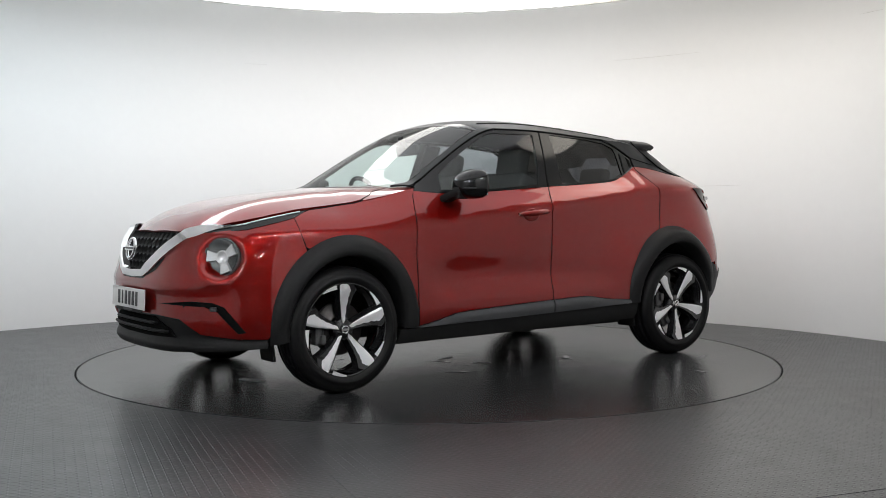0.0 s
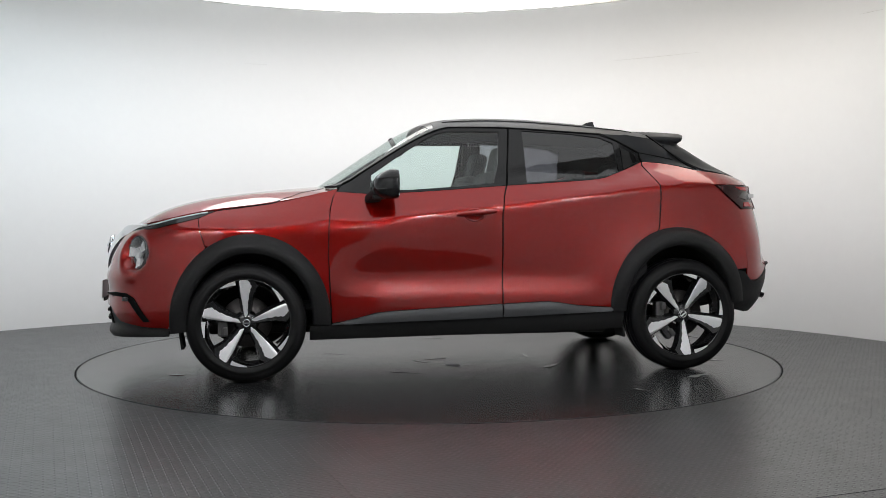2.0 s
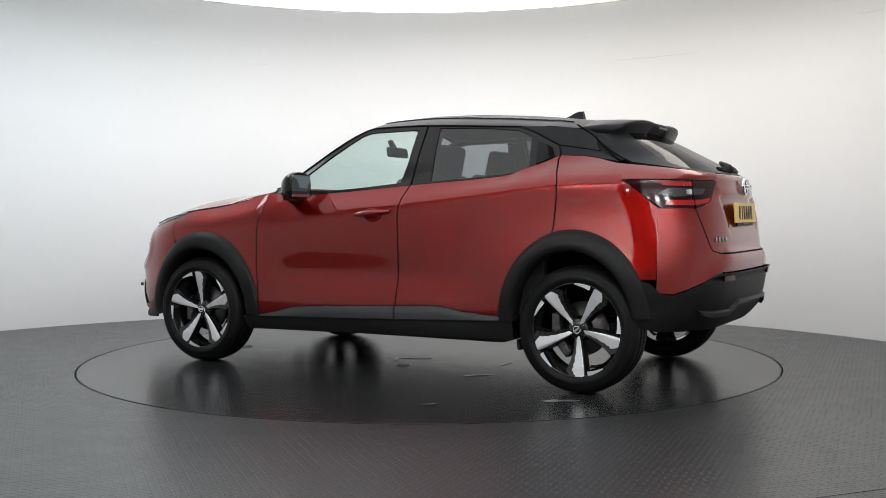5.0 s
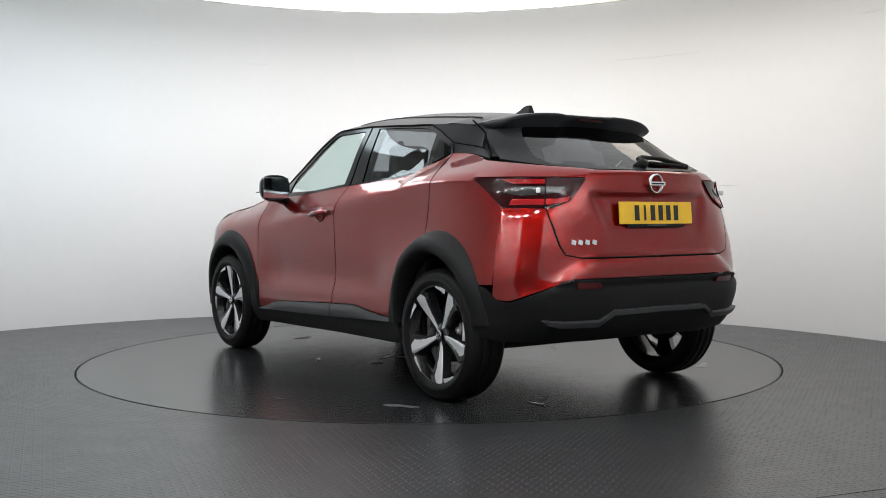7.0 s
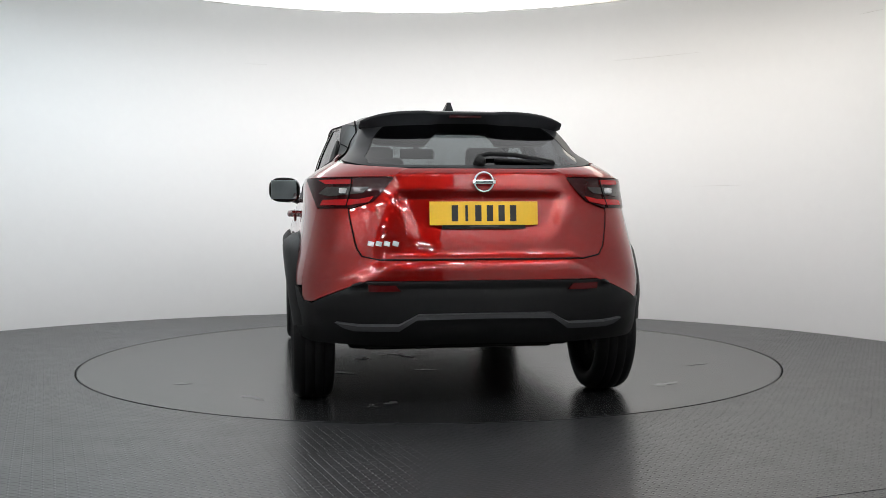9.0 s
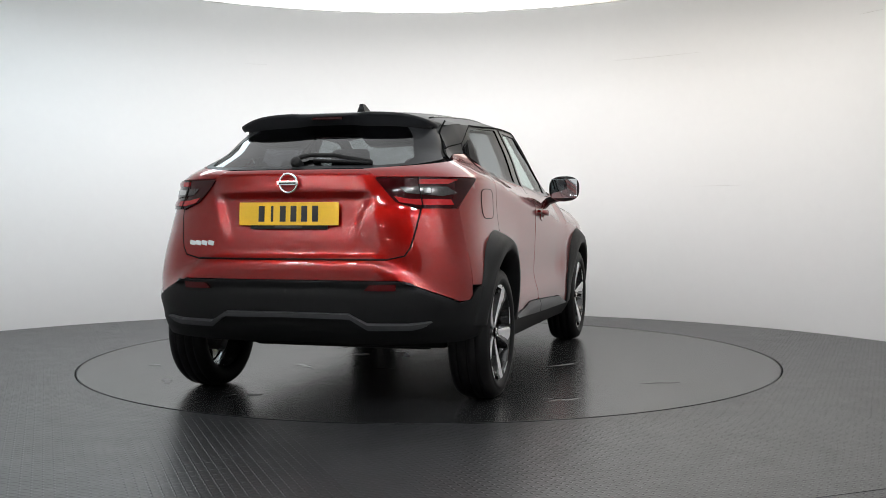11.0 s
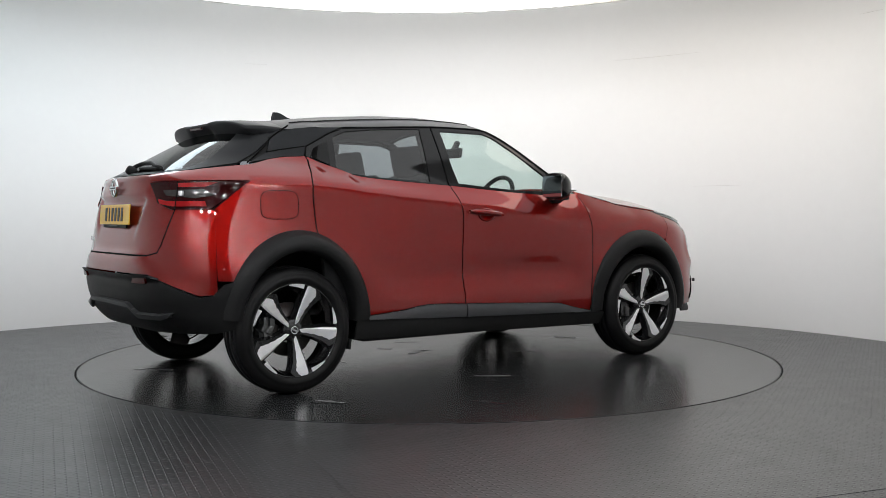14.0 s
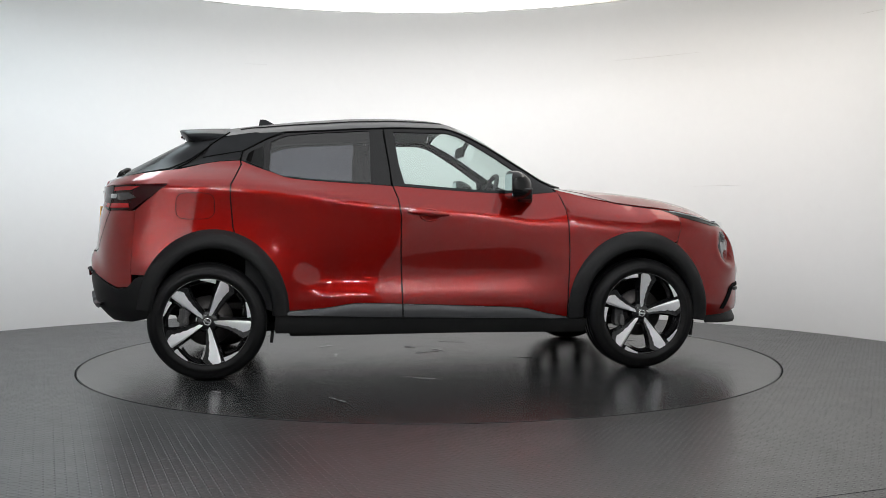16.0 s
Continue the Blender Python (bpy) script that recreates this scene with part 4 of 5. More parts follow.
def roof(car, tailgate):
    yr = lambda x: roof_y(x)
    # windscreen glass, its black border, pillars, roof skin
    pil = [(x, yr(x)) for x in (0.78, 0.70, 0.62, 0.5, 0.4, 0.30, 0.22)]
    ws = [(0.93, 0.0), (0.91, 0.3), (0.86, 0.52), (0.79, 0.642)] + [(x, yr(x) - 0.062) for x in (0.70, 0.6, 0.5, 0.4, 0.30, 0.22)] + [(0.225, 0.45), (0.245, 0.2), (0.25, 0.0)]
    g = panel("windscreen", ws, top, GLASS, car, "sloping clear windscreen", join=True, step=0.04, thick=0)[0]
    g.visible_shadow = False
    band = [(0.245, 0.0), (0.24, 0.2), (0.22, 0.45), (0.215, yr(0.22) - 0.062), (0.19, yr(0.2) - 0.055), (0.175, 0.4), (0.17, 0.0)]
    panel("windscreen_band", band, top, BLACK, car, "black shaded band along the windscreen top", join=True, thick=0.004)
    ap = [(0.80, 0.715)] + pil + [(0.10, yr(0.10)), (0.10, yr(0.10) - 0.05), (0.22, yr(0.22) - 0.058)] + [(x, yr(x) - 0.058) for x in (0.30, 0.4, 0.5, 0.6, 0.70)] + [(0.79, 0.648), (0.86, 0.60)]
    sides("windscreen_pillar", ap, top, ROOF, car, "black windscreen pillar", step=0.02)
    rf = [(0.168, 0.0), (0.172, 0.4), (0.187, yr(0.2) - 0.055), (0.10, yr(0.10) - 0.052), (0.096, yr(0.10))] + [(x, yr(x)) for x in (-0.1, -0.3, -0.5, -0.7, -0.9, -1.0, -1.1, -1.2)] + [(-1.30, 0.50), (-1.36, 0.30), (-1.36, 0.0)]
    skin = panel("roof", rf, top, ROOF, car, "gloss black metallic roof", join=True, step=0.04)[0]
    pts = [top(0.12 - 1.25 * i / 16, 0.47 - 0.03 * i / 16) + Vector((0, 0, 0.001)) for i in range(17)]
    both_tubes("roof_channel", pts, 0.006, BLACK, skin)
    # shark-fin aerial
    bm = bmesh.new()
    prof = [(-0.895, 1.548), (-0.93, 1.562), (-0.965, 1.582), (-0.99, 1.590), (-1.016, 1.590), (-1.022, 1.56), (-1.022, 1.530)]
    vs = []
    for x, z in prof:
        w = 0.026 * (1 - (z - 1.522) / 0.085) + 0.004
        vs.append((bm.verts.new((x, w, z)), bm.verts.new((x, -w, z))))
    for (a, b), (c, d) in zip(vs, vs[1:]):
        bm.faces.new((a, c, d, b))
    bm.faces.new([a for a, b in vs])
    bm.faces.new([b for a, b in vs])
    from_bm("aerial_fin", bm, ROOF, car, "black shark-fin aerial", smooth=False)
    # tailgate's black upper frame and glass
    rg = [(S_REAR, 1.192), (along(-1.88, 0.42), 1.194), (along(-1.79, 0.535), 1.206), (along(-1.69, 0.555), 1.245), (along(-1.57, 0.532), 1.330), (along(-1.46, 0.50), 1.42), (S_REAR, 1.44)]
    g = panel("rear_window", rg, outset(shell, -0.004), REAR_GLASS, tailgate, "dark privacy rear window", join=True, thick=0)[0]
    g.visible_shadow = False
    fr = [(S_REAR, 1.180), (along(-1.89, 0.40), 1.182), (along(-1.76, 0.555), 1.202), (along(-1.53, 0.60), 1.238), (along(-1.42, 0.592), 1.300), (-1.325, 1.378), (-1.22, 1.432), (along(-1.42, 0.50), 1.455), (along(-1.465, 0.495), 1.42), (along(-1.575, 0.527), 1.330), (along(-1.695, 0.55), 1.245), (along(-1.795, 0.53), 1.208), (along(-1.88, 0.42), 1.196), (S_REAR, 1.194)]
    panel("tailgate_frame", fr, outset(shell, -0.001), ROOF, tailgate, "black tailgate window surround", join=True, step=0.02)
    # spoiler: a thick wing with two deeper lobes, open middle notch
    v, f = [], []
    n = 40
    for i in range(n + 1):
        y = -0.535 + 1.07 * i / n
        u = abs(y) / 0.535
        tip = -1.515 + 0.075 * u ** 4
        lobe = smooth(0.13, 0.20, abs(y)) * (1 - smooth(0.86, 1.0, u))
        zt = 1.488 - 0.050 * u ** 5 + 0.006 * smooth(0.16, 0.20, abs(y))
        x0 = -1.20 - 0.02 * u
        zr = top(x0, y).z + 0.004
        under = 1.380 - 0.066 * lobe + 0.030 * u ** 6
        v += [(x0, y, zr - 0.02), (x0, y, zr), ((x0 + tip) / 2, y, (zr + zt) / 2 + 0.004), (tip + 0.02, y, zt + 0.001), (tip, y, zt - 0.006), (tip + 0.006, y, zt - 0.018), (tip + 0.035, y, zt - 0.034 - 0.022 * lobe), (tip + 0.085, y, under + 0.012), (-1.36, y, under)]
    k = 9
    for i in range(n):
        for q in range(k):
            w = (q + 1) % k
            f.append((i * k + q, i * k + k + q, i * k + k + w, i * k + w))
    f += [tuple(range(k)), tuple(n * k + q for q in range(k))[::-1]]
    sp = part("spoiler", v, f, ROOF, tailgate, "black roof spoiler with two rounded lobes")
    bm = bmesh.new()
    box(bm, (0.012, 0.17, 0.014), (-1.513, 0, 1.462), bevel=0.004)
    from_bm("high_brake_lamp", bm, DARK_LENS, sp, "dark red high brake lamp")
    # rear wiper
    def on_glass(y, z, d):
        p = shell(along(-1.90 + 0.25 * y * y, abs(y)) if abs(y) > 0.03 else S_REAR, z, d)
        p.y = y
        return p
    piv = on_glass(0.0, 1.205, 0.0)
    v, f = lathe([(0.001, 0.040), (0.020, 0.038), (0.027, 0.026), (0.029, -0.01)], 20, "z")
    m = Matrix.Translation(piv) @ pose(0, 0, 0, 0, -62, 0)
    wip = part("rear_wiper", [m @ Vector(p) for p in v], f, TRIM, tailgate, "black rear wiper lying on the glass")
    arm = [on_glass(0.0, 1.200, 0.03), on_glass(-0.004, 1.240, 0.035), on_glass(-0.05, 1.252, 0.034), on_glass(-0.18, 1.248, 0.03), on_glass(-0.30, 1.225, 0.024), on_glass(-0.375, 1.212, 0.018)]
    v, f = tube(arm, 0.012, 8)
    part("wiper_arm", v, f, TRIM, wip)
    bl = [on_glass(-0.08 - 0.3 * i / 6, 1.222 - 0.014 * i / 6, 0.012) for i in range(7)]
    v, f = tube(bl, 0.010, 8)
    part("wiper_blade", v, f, RUBBER, wip)


def bonnet_panel(car):
    bn = [(0.915, 0.0), (0.90, 0.30), (0.86, 0.52), (0.86, 0.575), (0.935, 0.60), (1.005, 0.622), (1.055, 0.68), (1.12, 0.720), (1.30, 0.728), (1.50, 0.728), (1.62, 0.722), (1.72, 0.700), (1.82, 0.645), (1.92, 0.555), (1.99, 0.46), (2.03, 0.30), (2.05, 0.0)]
    panel("bonnet", bn, bonnet, RED, car, "long red bonnet with raised edges", join=True)
    wt = [(1.122, 0.726), (1.051, 0.686), (1.001, 0.628), (0.935, 0.606), (0.865, 0.582), (0.79, 0.66), (0.79, 0.742), (1.122, 0.742)]
    sides("wing_top", wt, bonnet, RED, car, "red wing top beside the bonnet")
    # scuttle below the windscreen
    sc = [(0.90, 0.0), (0.885, 0.30), (0.845, 0.52), (0.80, 0.66), (0.70, 0.66), (0.72, 0.0)]
    panel("scuttle", sc, lambda x, y: bonnet(x, y) + Vector((0, 0, -0.035)), TRIM, car, "black plastic scuttle", join=True)


def lower_trim(car, front, rear):
    G = 0.003
    # door cladding, split at the door joint, and the dark sill under it
    bulge = lambda s, z: shell(s, z, 0.010 + 0.010 * smooth(sill_top(s), sill_top(s) - 0.03, z))
    cl_f = line(sill_top, 0.832, -0.174, 14) + line(sill_mid, -0.174, 0.832, 10)
    cl_r = line(sill_top, -0.184, -0.86, 12) + line(sill_mid, -0.86, -0.184, 8)
    sides("door_cladding", cl_f, bulge, SILVER_TRIM, front, "dark grey plastic door cladding", step=0.02)
    sides("door_cladding", cl_r, bulge, SILVER_TRIM, rear, "dark grey plastic door cladding", step=0.02)
    low = lambda x: sill_mid(x) - 0.004
    st = line(low, 0.96, -0.93, 16) + [(-0.93, 0.262), (-0.4, 0.250), (0.4, 0.236), (0.96, 0.230)]
    sides("sill", st, outset(shell, 0.0), DARK, car, "black sill")
    # wheel arch cladding
    for (cx, cz, rx, rz), y_out, name in ((ARCH_F, 0.922, "front_arch_cladding"), (ARCH_R, 0.936, "rear_arch_cladding")):
        v, f = [], []
        n = 48
        a0, a1 = (-8, 184) if cx > 0 else (-2, 176)
        prof = [(1.0, 0), (0.985, 1), (0.95, 2), (0.90, 3), (0.84, 4), (0.80, 5), (0.775, 6), (0.77, 7)]
        for i in range(n + 1):
            a = radians(a0 + (a1 - a0) * i / n)
            for k, q in prof:
                x, z = cx + rx * k * math.cos(a), cz + rz * k * math.sin(a)
                base = shell(along(x, 0.86) if abs(x) > 1.3 else x, max(z, 0.24)).y
                top_y = y_out - 0.050 * (1 - max(math.sin(a), 0)) ** 1.3
                y = (base + 0.001, base + 0.012, base * 0.45 + top_y * 0.55, top_y - 0.006, top_y, top_y - 0.001, top_y - 0.012, top_y - 0.10)[q]
                if cx < 0 and a > 2.0:
                    k2 = smooth(2.0, 2.9, a)
                    y = y * (1 - k2) + min(y, base + (0.002, 0.010, 0.018, 0.026, 0.030, 0.030, 0.02, -0.06)[q]) * k2
                if q in (2, 3, 4, 5):
                    y = max(y, base + 0.012)
                v.append(Vector((x, y, z)))
        k = len(prof)
        for i in range(n):
            for q in range(k - 1):
                f.append((i * k + q, i * k + q + 1, i * k + k + q + 1, i * k + k + q))
        v2, f2 = mirrored(v, f)
        part(name, v, f, TRIM, car, "black textured wheel arch cladding")
        part(name, v2, f2, TRIM, car, "black textured wheel arch cladding")
        # arch liner
        v, f = [], []
        for i in range(n + 1):
            a = radians(4 + 172 * i / n) if cx > 0 else radians(4 + 150 * i / n)
            for y in (y_out - 0.08, y_out - 0.2, 0.50, 0.46):
                kk = 0.80 if y > 0.47 else 0.1
                v.append(Vector((cx + rx * kk * math.cos(a), y, cz + rz * kk * math.sin(a))))
        for i in range(n):
            for q in range(3):
                f.append((i * 4 + q, i * 4 + q + 1, i * 4 + 5 + q, i * 4 + 4 + q))
        v2, f2 = mirrored(v, f)
        part("arch_liner", v, f, DARK, car)
        part("arch_liner", v2, f2, DARK, car)
    # rear lower bumper: dark plastic with a raised diffuser lip
    S = S_REAR
    corner = along(-1.70, 0.80)
    rb = [(-1.62, 0.62), (-1.69, 0.60), (-1.74, 0.545), (-1.80, 0.535), (along(-1.97, 0.60), 0.628), (along(-2.0, 0.55), 0.646), (S, 0.646), (S, 0.34), (along(-1.95, 0.45), 0.335), (along(-1.88, 0.60), 0.34), (along(-1.72, 0.76), 0.345), (-1.62, 0.37)]

    def rsurf(s, z):
        p = shell(s, z, 0.006)
        rim = 0.018 * math.exp(-((z - 0.640) / 0.014) ** 2) * smooth(-1.9, -2.05, s)
        dip = -0.012 * math.exp(-((z - 0.615) / 0.014) ** 2) * smooth(-1.9, -2.05, s)
        return p - Vector((rim + dip, 0, 0))
    bump = panel("rear_lower_bumper", rb, rsurf, TRIM, car, "black textured rear lower bumper", join=True, step=0.02)[0]
    lip = [(along(-1.93, 0.70), 0.452), (along(-1.98, 0.60), 0.437), (along(-2.04, 0.42), 0.437), (along(-2.06, 0.325), 0.490), (S, 0.492), (S, 0.470), (along(-2.06, 0.335), 0.466), (along(-2.04, 0.425), 0.411), (along(-1.97, 0.62), 0.413), (along(-1.95, 0.66), 0.425)]
    panel("diffuser_lip", lip, outset(shell, 0.028), SILVER_TRIM, bump, "dark grey raised lip", join=True, step=0.02, thick=0.03)
    rf = [(along(-2.04, 0.565), 0.632), (along(-2.05, 0.43), 0.629), (along(-2.05, 0.405), 0.602), (along(-2.04, 0.565), 0.602)]
    sides("rear_reflector", rf, outset(shell, 0.016), REFLECTOR, bump, "red rear reflector", step=0.02)
    # mud flaps ahead of and behind the wheels
    for x, y in ((1.69, 0.68), (-0.95, 0.74), (-1.0, -0.1)):
        for sgn in (1, -1):
            if y < 0 and sgn < 0:
                continue
            bm = bmesh.new()
            box(bm, (0.018, 0.15 if y > 0 else 0.03, 0.10 if x > 0 else 0.06), (x, y * sgn, 0.235), (0, 8, 0), 0.005)
            from_bm("air_flap", bm, DARK, car)
    # underbody
    bm = bmesh.new()
    box(bm, (2.90, 1.02, 0.06), (0.10, 0, 0.27), bevel=0.02)
    box(bm, (1.70, 1.56, 0.06), (0.0, 0, 0.265), bevel=0.02)
    box(bm, (0.44, 1.1, 0.10), (-1.64, 0, 0.42), (0, 10, 0), 0.03)
    box(bm, (0.10, 1.20, 0.10), (-1.318, 0, 0.30), bevel=0.03)
    box(bm, (0.12, 1.10, 0.10), (1.318, 0, 0.28), bevel=0.03)
    from_bm("underbody", bm, DARK, car, "black underbody and axles")


def tail_lamps(car):
    tip = along(-1.523, 0.752)
    inn = along(-1.93, 0.415)
    b_in, b_mid, b_out = along(-1.93, 0.515), along(-1.895, 0.62), along(-1.735, 0.755)
    cut = along(-1.885, 0.640)
    out = [(tip, 1.139), (inn, 1.131), (b_in, 1.022), (b_mid, 0.989), (b_out, 0.990)]
    lamps = sides("tail_lamp", out, outset(shell, 0.008), DARK_LENS, car, "smoked red tail lamp with a clear centre", step=0.02)
    # clear arrow-shaped centre with the red band below
    cl = [(along(-1.72, 0.765), 1.062), (along(-1.77, 0.74), 1.092), (along(-1.93, 0.55), 1.090), (along(-1.925, 0.585), 1.060), (along(-1.80, 0.72), 1.046)]
    sides("clear_lens", cl, outset(shell, 0.0115), CLEAR_LENS, lamps, "clear inner lens", step=0.02, thick=0.004)
    rd = [(along(-1.765, 0.745), 1.030), (along(-1.925, 0.60), 1.032), (along(-1.95, 0.53), 1.045), (along(-1.94, 0.545), 1.018), (along(-1.90, 0.63), 1.004), (along(-1.755, 0.75), 1.004)]
    sides("red_lens", rd, outset(shell, 0.0115), RED_LENS, lamps, "red lower lens", step=0.02, thick=0.004)
    ru = [(along(-1.70, 0.765), 1.128), (along(-1.88, 0.63), 1.126), (along(-1.88, 0.63), 1.104), (along(-1.76, 0.74), 1.106)]
    sides("upper_lens", ru, outset(shell, 0.0115), RED_LENS, lamps, "red upper lens", step=0.02, thick=0.004)
    bul = shell(along(-1.86, 0.66), 1.072, 0.016)
    for sgn, lamp in zip((1, -1), lamps):
        bm = bmesh.new()
        box(bm, (0.02, 0.05, 0.026), (bul.x, bul.y * sgn, bul.z), (0, 0, 42 * sgn), 0.005)
        from_bm("bulb_window", bm, LAMP_SILVER, lamp)
    pts = [shell(cut, zz, 0.0125) for zz in (0.99, 1.03, 1.07, 1.10, 1.135)]
    both_tubes("lamp_joint", pts, 0.003, GAP, lamps)


def seams(car):
    """Dark joints behind the panels."""
    def strip(name, pts, r=0.0045, depth=-0.004, both=True):
        p = [shell(s, z, depth) for s, z in along_line(pts, 0.04)]
        both_tubes(name, p, r, GAP, car)
    strip("panel_gap", [(0.834, 0.33), (0.843, 0.47), (0.853, 0.73), (0.848, 0.894), (0.838, 0.993), (0.817, 1.064), (0.78, 1.115)])
    strip("panel_gap", [(-0.180, 0.36), (-0.187, 0.724), (-0.184, 0.957), (-0.199, 1.057), (-0.226, 1.13), (-0.237, 1.223), (-0.268, 1.482)], 0.0045, -0.006)
    strip("panel_gap", [(-1.143, 0.80), (-1.169, 0.887), (-1.182, 1.056), (-1.180, 1.137), (-1.149, 1.20), (-1.123, 1.262), (-1.128, 1.286), (-1.115, 1.34)])
    strip("panel_gap", [(1.13, 1.037), (1.185, 1.022), (1.35, 1.001), (1.50, 0.983)], 0.004, -0.003)
    bow = [bonnet(x, y) - Vector((0, 0, 0.001)) for x, y in along_line([(1.14, 0.728), (1.053, 0.684), (1.003, 0.625), (0.935, 0.603), (0.863, 0.579)], 0.03)]
    both_tubes("panel_gap", bow, 0.0035, GAP, car)
    strip("panel_gap", [(1.602, 0.95), (1.549, 0.80)], 0.003, -0.002)
    strip("panel_gap", [(along(-1.885, 0.640) - 0.004, 0.985), (along(-1.95, 0.605) - 0.004, 0.80), (along(-1.97, 0.585), 0.763), (along(-2.0, 0.50), 0.7455), (S_REAR, 0.7455)], 0.006, -0.004)
    edge = lambda x: roof_z(x) - 0.0005
    strip("panel_gap", line(edge, 0.76, -0.87, 30) + [(-0.97, 1.421), (-1.07, 1.368), (-1.115, 1.344), (-1.224, 1.327), (-1.37, 1.303)], 0.005, -0.003)
    strip("panel_gap", [(-1.19, 1.462), (-1.305, 1.385), (along(-1.39, 0.592), 1.305), (along(-1.47, 0.598), 1.242)], 0.005, 0.0)


def mirrors(car, front):
    for sgn, door in zip((1, -1), front):
        bm = bmesh.new()
        bmesh.ops.create_uvsphere(bm, u_segments=28, v_segments=18, radius=1.0)
        for v in bm.verts:
            x, y, z = v.co
            q = lambda t, p: math.copysign(abs(t) ** p, t)
            x, y, z = q(x, 0.75), q(y, 0.72), q(z, 0.72)
            back = 0.0 if x > -0.35 else 1.0
            xx = max(x, -0.45)
            taper = 1 - 0.22 * max(xx, 0)
            v.co = (0.500 + 0.098 * xx, 0.908 + 0.106 * y * taper + 0.02 * xx * -1, 1.134 + 0.086 * z * taper + 0.014 * max(xx, 0) * -1)
        for v in bm.verts:
            v.co.y *= sgn
        shellm = from_bm("door_mirror", bm, BLACK, door, "gloss black door mirror", smooth=True)
        bm = bmesh.new()
        box(bm, (0.006, 0.176, 0.132), (0.4575, 0.915 * sgn, 1.134), (0, 0, 0), 0.002)
        from_bm("mirror_glass", bm, MIRROR, shellm, "silver mirror glass")
        bm = bmesh.new()
        box(bm, (0.09, 0.16, 0.045), (0.575, 0.842 * sgn, 1.070), (18 * sgn, 0, 14 * sgn), 0.016)
        box(bm, (0.085, 0.06, 0.07), (0.56, 0.89 * sgn, 1.082), (0, 0, 0), 0.016)
        from_bm("mirror_arm", bm, TRIM, shellm)
        bm = bmesh.new()
        box(bm, (0.12, 0.18, 0.006), (0.525, 0.908 * sgn, 1.108), (0, 0, 0), 0.002)
        from_bm("mirror_indicator", bm, SILVER_TRIM, shellm)


def handles(car, front):
    for sgn, door in zip((1, -1), front):
        # recess cup, painted bar
        v, f = lathe([(0.001, 0.0005), (0.030, 0.0008), (0.040, 0.0035), (0.046, 0.006), (0.052, 0.0045), (0.056, 0.0)], 28, "z")
        c = shell(-0.012, 0.955, 0.001)
        m = Matrix.Translation(c) @ pose(0, 0, 0, -90, 0, 0)
        vv = [m @ Vector((p[0] * 1.15, p[1] * 0.72, p[2])) for p in v]
        vv = [Vector((p.x, p.y * sgn, p.z)) for p in vv]
        part("handle_cup", vv, f, RED, door, "recessed cup behind the handle")
        pts = []
        for i in range(11):
            t = i / 10
            x = 0.102 - 0.246 * t
            p = shell(x, 0.957 + 0.020 * t, 0.014 + 0.026 * math.sin(math.pi * t))
            pts.append(Vector((p.x, p.y * sgn, p.z)))
        v, f = [], []
        for i, p in enumerate(pts):
            h = 0.008 + 0.010 * math.sin(math.pi * (i / 10)) ** 0.5
            v += [p + Vector((0, a * 0.012 * sgn, b * h)) for a, b in ((-1, -1), (0.6, -0.9), (1, 0), (0.6, 0.9), (-1, 1))]
        for i in range(10):
            for q in range(5):
                w = (q + 1) % 5
                f.append((i * 5 + q, i * 5 + w, i * 5 + 5 + w, i * 5 + 5 + q))
        f += [tuple(range(5)), tuple(50 + q for q in range(5))[::-1]]
        part("door_handle", v, f, RED, door, "red pull handle")


